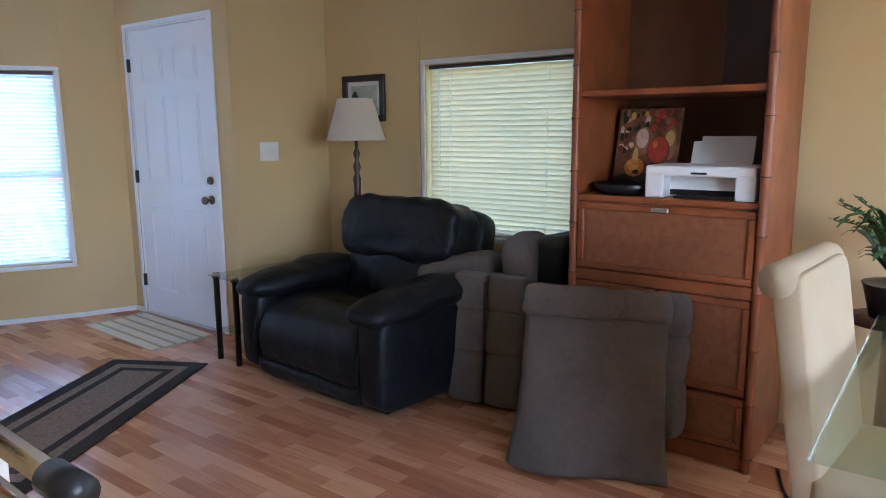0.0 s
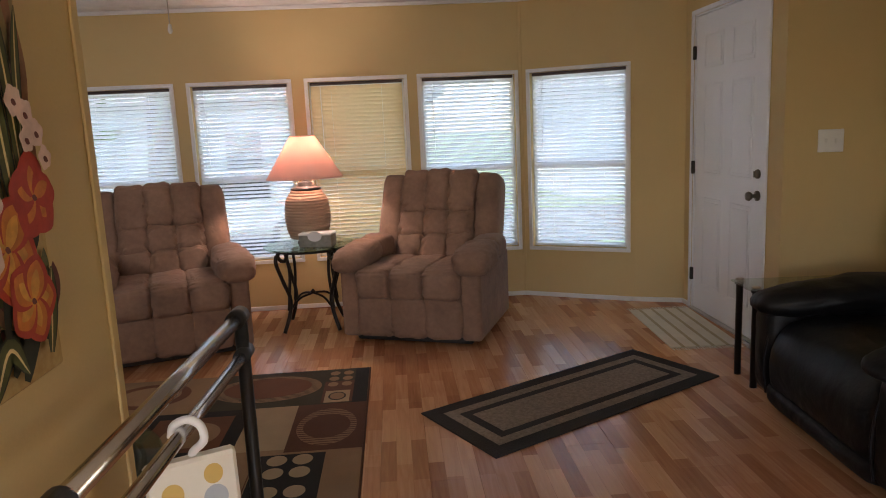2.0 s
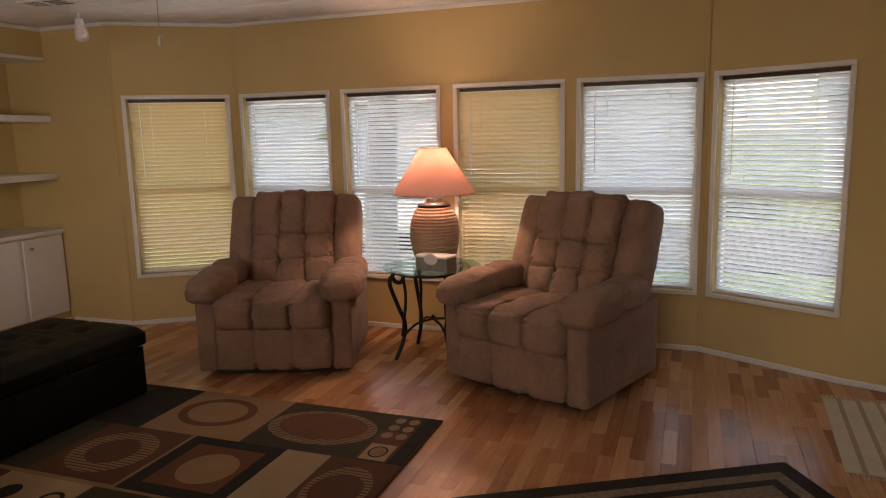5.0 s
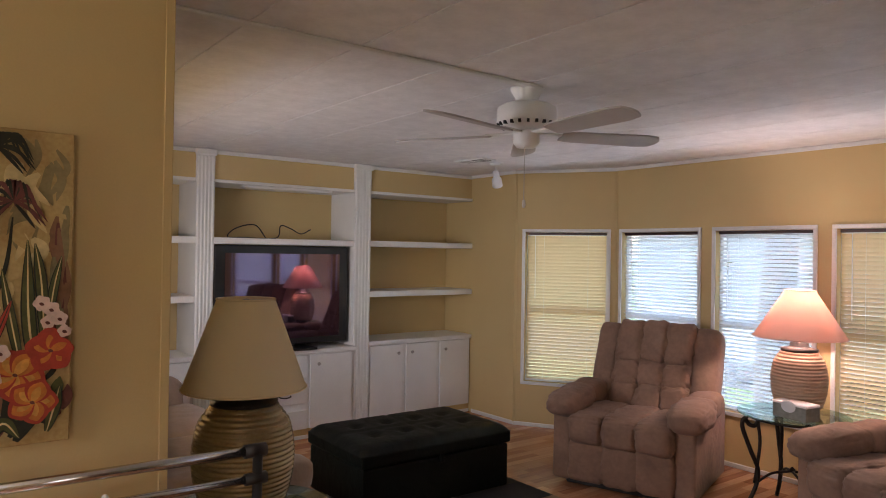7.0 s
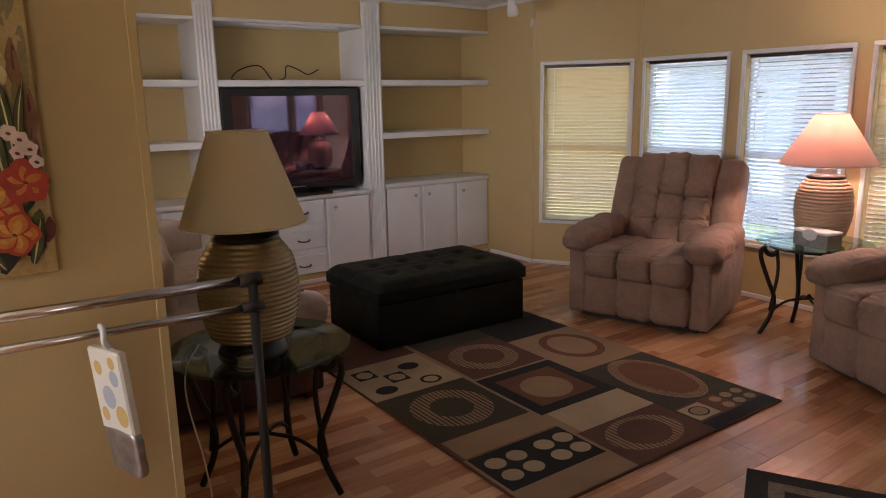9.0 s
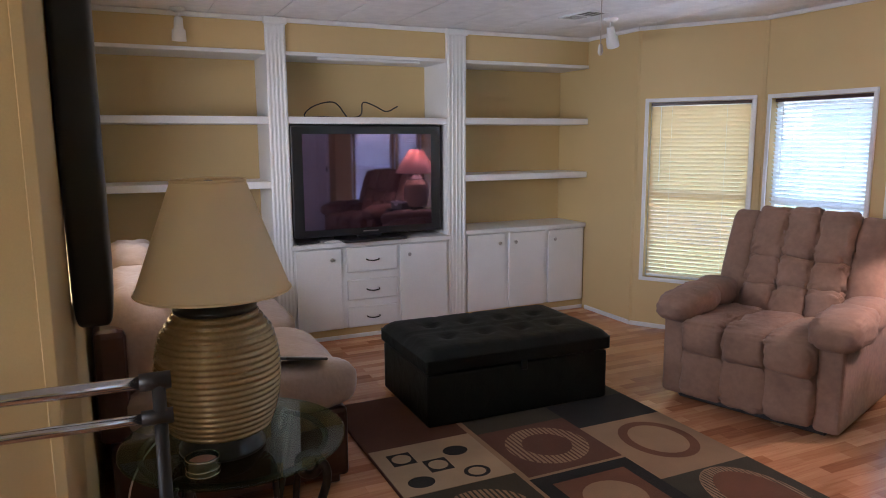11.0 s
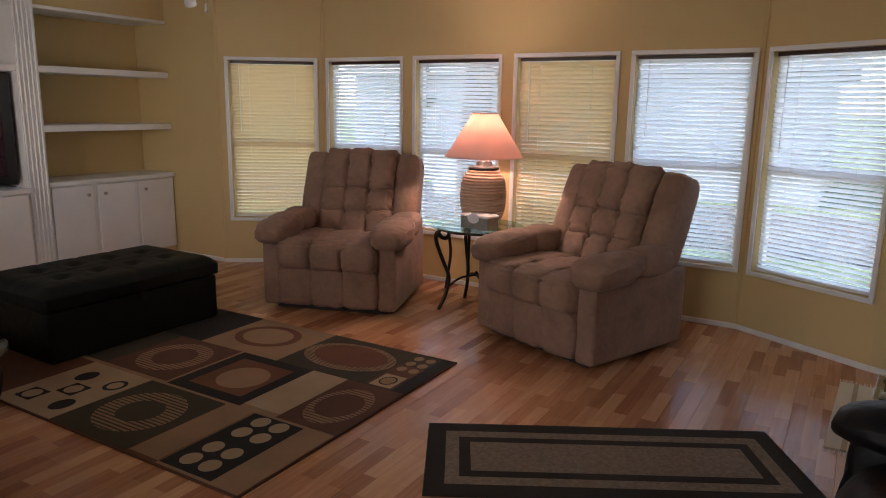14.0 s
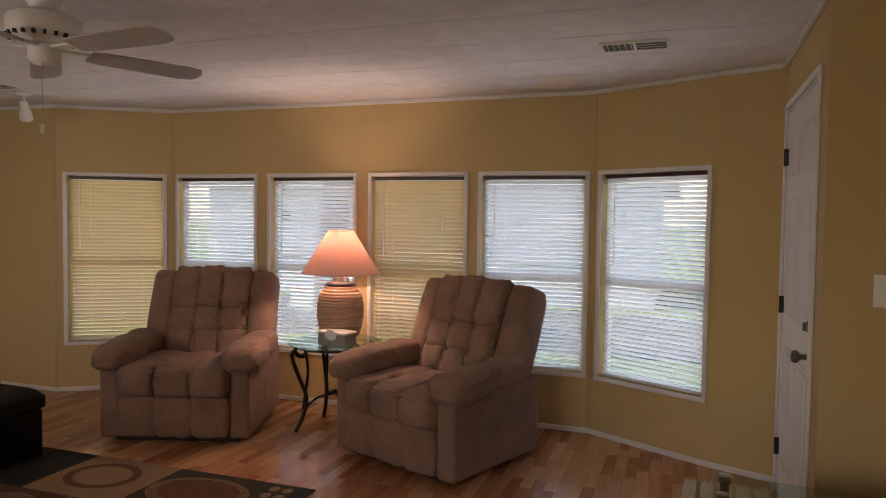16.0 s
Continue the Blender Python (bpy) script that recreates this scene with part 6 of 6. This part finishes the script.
def house(x, y, w, d, label):
    h = thing("neighbour_house", label, "house", pose(x, y, -0.70))
    part("wall", box(-d / 2, d / 2, -w / 2, w / 2, 0, 3.1), SIDING, h)
    rf = bmesh.new()
    o = 0.5
    a = [rf.verts.new(v) for v in ((-d / 2 - o, -w / 2 - o, 3.0), (d / 2 + o, -w / 2 - o, 3.0), (d / 2 + o, w / 2 + o, 3.0), (-d / 2 - o, w / 2 + o, 3.0), (0, -w / 2 - o, 4.4), (0, w / 2 + o, 4.4))]
    for f in ((0, 1, 4), (1, 2, 5, 4), (2, 3, 5), (3, 0, 4, 5), (3, 2, 1, 0)):
        rf.faces.new([a[i] for i in f])
    part("roof", rf, ROOFING, h)
    for yy in (-w * 0.3, -w * 0.05, w * 0.28):
        win = part("window", box(d / 2, d / 2 + 0.05, yy - 0.55, yy + 0.55, 1.0, 2.2, 0.01), SIDING, h)
        part("pane", box(d / 2 + 0.051, d / 2 + 0.055, yy - 0.48, yy + 0.48, 1.07, 2.13), CONCRETE, win)
    part("door", box(d / 2, d / 2 + 0.04, w * 0.10, w * 0.10 + 0.9, 0.1, 2.2, 0.01), ROOFING, h)


house(-21, -4, 13, 7, "white sided neighbour house with a grey roof across the street")
house(-22, 13, 13, 7, "white sided neighbour house with a grey roof across the street")
tr = thing("shade_tree", "broad grey-barked tree on the lawn", "tree", pose(-8.2, -1.35, -0.70))
part("trunk", tube(curve([(0, 0, 0), (0.04, 0, 1.2), (-0.03, 0.05, 2.6), (0.1, 0.1, 4.2)], 5), 0.20, 14, [1.25 - 0.03 * k for k in range(16)]), BARK, tr, "", True)
for k in range(6):
    a = k * 1.05
    part("limb", tube(curve([(0, 0.05, 3.0 + 0.15 * k), (math.cos(a) * 0.9, math.sin(a) * 0.9, 4.2), (math.cos(a) * 2.1, math.sin(a) * 2.1, 5.0)], 4), 0.07, 8, [1 - 0.08 * j for j in range(9)]), BARK, tr, "", True)
cr = bmesh.new()
for k in range(1400):
    a, r, z = random.uniform(0, 6.283), 2.9 * math.sqrt(random.random()), random.gauss(5.0, 0.8)
    p = Vector((r * math.cos(a), r * math.sin(a), z + 0.3 * math.sin(3 * a)))
    s = random.uniform(0.08, 0.2)
    u = Vector((random.uniform(-1, 1), random.uniform(-1, 1), random.uniform(-1, 1))).normalized()
    v = u.orthogonal().normalized()
    cr.faces.new([cr.verts.new(p + s * q) for q in (u, v * 0.6, -u, -v * 0.6)])
tagged(part("crown", cr, FOLIAGE, tr), kind="stuff")

car = thing("parked_car", "silver car parked on the street", "car", pose(-12.2, -1.7, -0.67))
bm = bmesh.new()
prof = [(-2.2, 0.35), (-2.25, 0.75), (-1.4, 0.90), (-0.8, 1.42), (0.9, 1.45), (1.7, 0.98), (2.2, 0.90), (2.25, 0.40)]
sides = [[bm.verts.new((x, y, z)) for y, z in prof] for x in (-0.88, 0.88)]
bm.faces.new(sides[0])
bm.faces.new(sides[1][::-1])
for i in range(8):
    bm.faces.new((sides[0][i], sides[1][i], sides[1][(i + 1) % 8], sides[0][(i + 1) % 8]))
bmesh.ops.recalc_face_normals(bm, faces=bm.faces[:])
bmesh.ops.bevel(bm, geom=bm.edges[:], offset=0.07, segments=2, affect="EDGES")
part("body", bm, CARPAINT, car)
part("side_window", box(0.875, 0.89, -0.85, 1.1, 0.98, 1.34, 0.01), PLASTICB, car)
for y in (-1.35, 1.4):
    for x in (-0.80, 0.80):
        wh = part("wheel", spin([(0.02, -0.1), (0.30, -0.1), (0.33, -0.06), (0.33, 0.06), (0.30, 0.1), (0.02, 0.1)], 24), PLASTICB, car, "", True, pose(x, y, 0.33, 0, 90, 0))
        part("rim", spin([(0.02, -0.112), (0.20, -0.108), (0.20, 0.108), (0.02, 0.112)], 20), NICKEL, wh)

# fill lamps added at the dining window and the east opening, behind the walk
area("dining_fill_light", (W8[0] + 0.48, Y_NORTH - 0.015, 1.23), (W8[0] + 0.48, 0, 1.0), 0.9, 0.95, FILL * 0.38, (1.0, 0.87, 0.64))
area("east_fill_light", (2.99, Y_NORTH - (EAST_GAP[0] + EAST_GAP[1]) / 2, 1.4), (-3, 2.4, 1.0), 1.9, 1.15, FILL, (1.0, 0.90, 0.76))
# added fill inside the partition opening, brightens shelves, sofa and recliners
area("gap_fill_light", (BLOCK_E - 0.04, (FILL_GAP[0] + FILL_GAP[1]) / 2, (FILL_GAP[2] + FILL_GAP[3]) / 2), (-4, -0.9, 1.0), 1.82, 0.66, FILL_GAP_W, (0.92, 0.96, 1.0))

# ---- floor ----
bm = box(-4.9, 3.15, -2.85, 4.42, -0.06, -0.011)
floor = tagged(part("floor", bm, LAMINATE), "reddish-brown three-strip laminate plank floor", "floor", kind="structure")
PLANK = {}


def plank_mesh(length):
    key = round(length, 3)
    if key not in PLANK:
        one = bmesh.new()
        L, W, e = key / 2 - 0.0003, 0.0985 - 0.0003, 0.0006
        b = [one.verts.new((x, y, -0.011)) for x, y in ((-L, -W), (L, -W), (L, W), (-L, W))]
        s = [one.verts.new((x, y, -e)) for x, y in ((-L, -W), (L, -W), (L, W), (-L, W))]
        t = [one.verts.new((x, y, 0)) for x, y in ((-L + e, -W + e), (L - e, -W + e), (L - e, W - e), (-L + e, W - e))]
        one.faces.new(t)
        for i in range(4):
            j = (i + 1) % 4
            one.faces.new((b[i], b[j], s[j], s[i]))
            one.faces.new((s[i], s[j], t[j], t[i]))
        PLANK[key] = finish(one, "plank", LAMINATE)
    return PLANK[key]


row_n = 0
y = -2.62
while y < 4.34:
    x = -4.75 - (row_n * 0.47) % 1.2
    while x < 3.0:
        a, b = max(x, -4.75), min(x + 1.29, 3.05)
        if b - a > 0.05:
            ob = new("plank", plank_mesh(b - a))
            ob.parent = floor
            ob.location = ((a + b) / 2, y, 0)
        x += 1.29
    y += 0.197
    row_n += 1
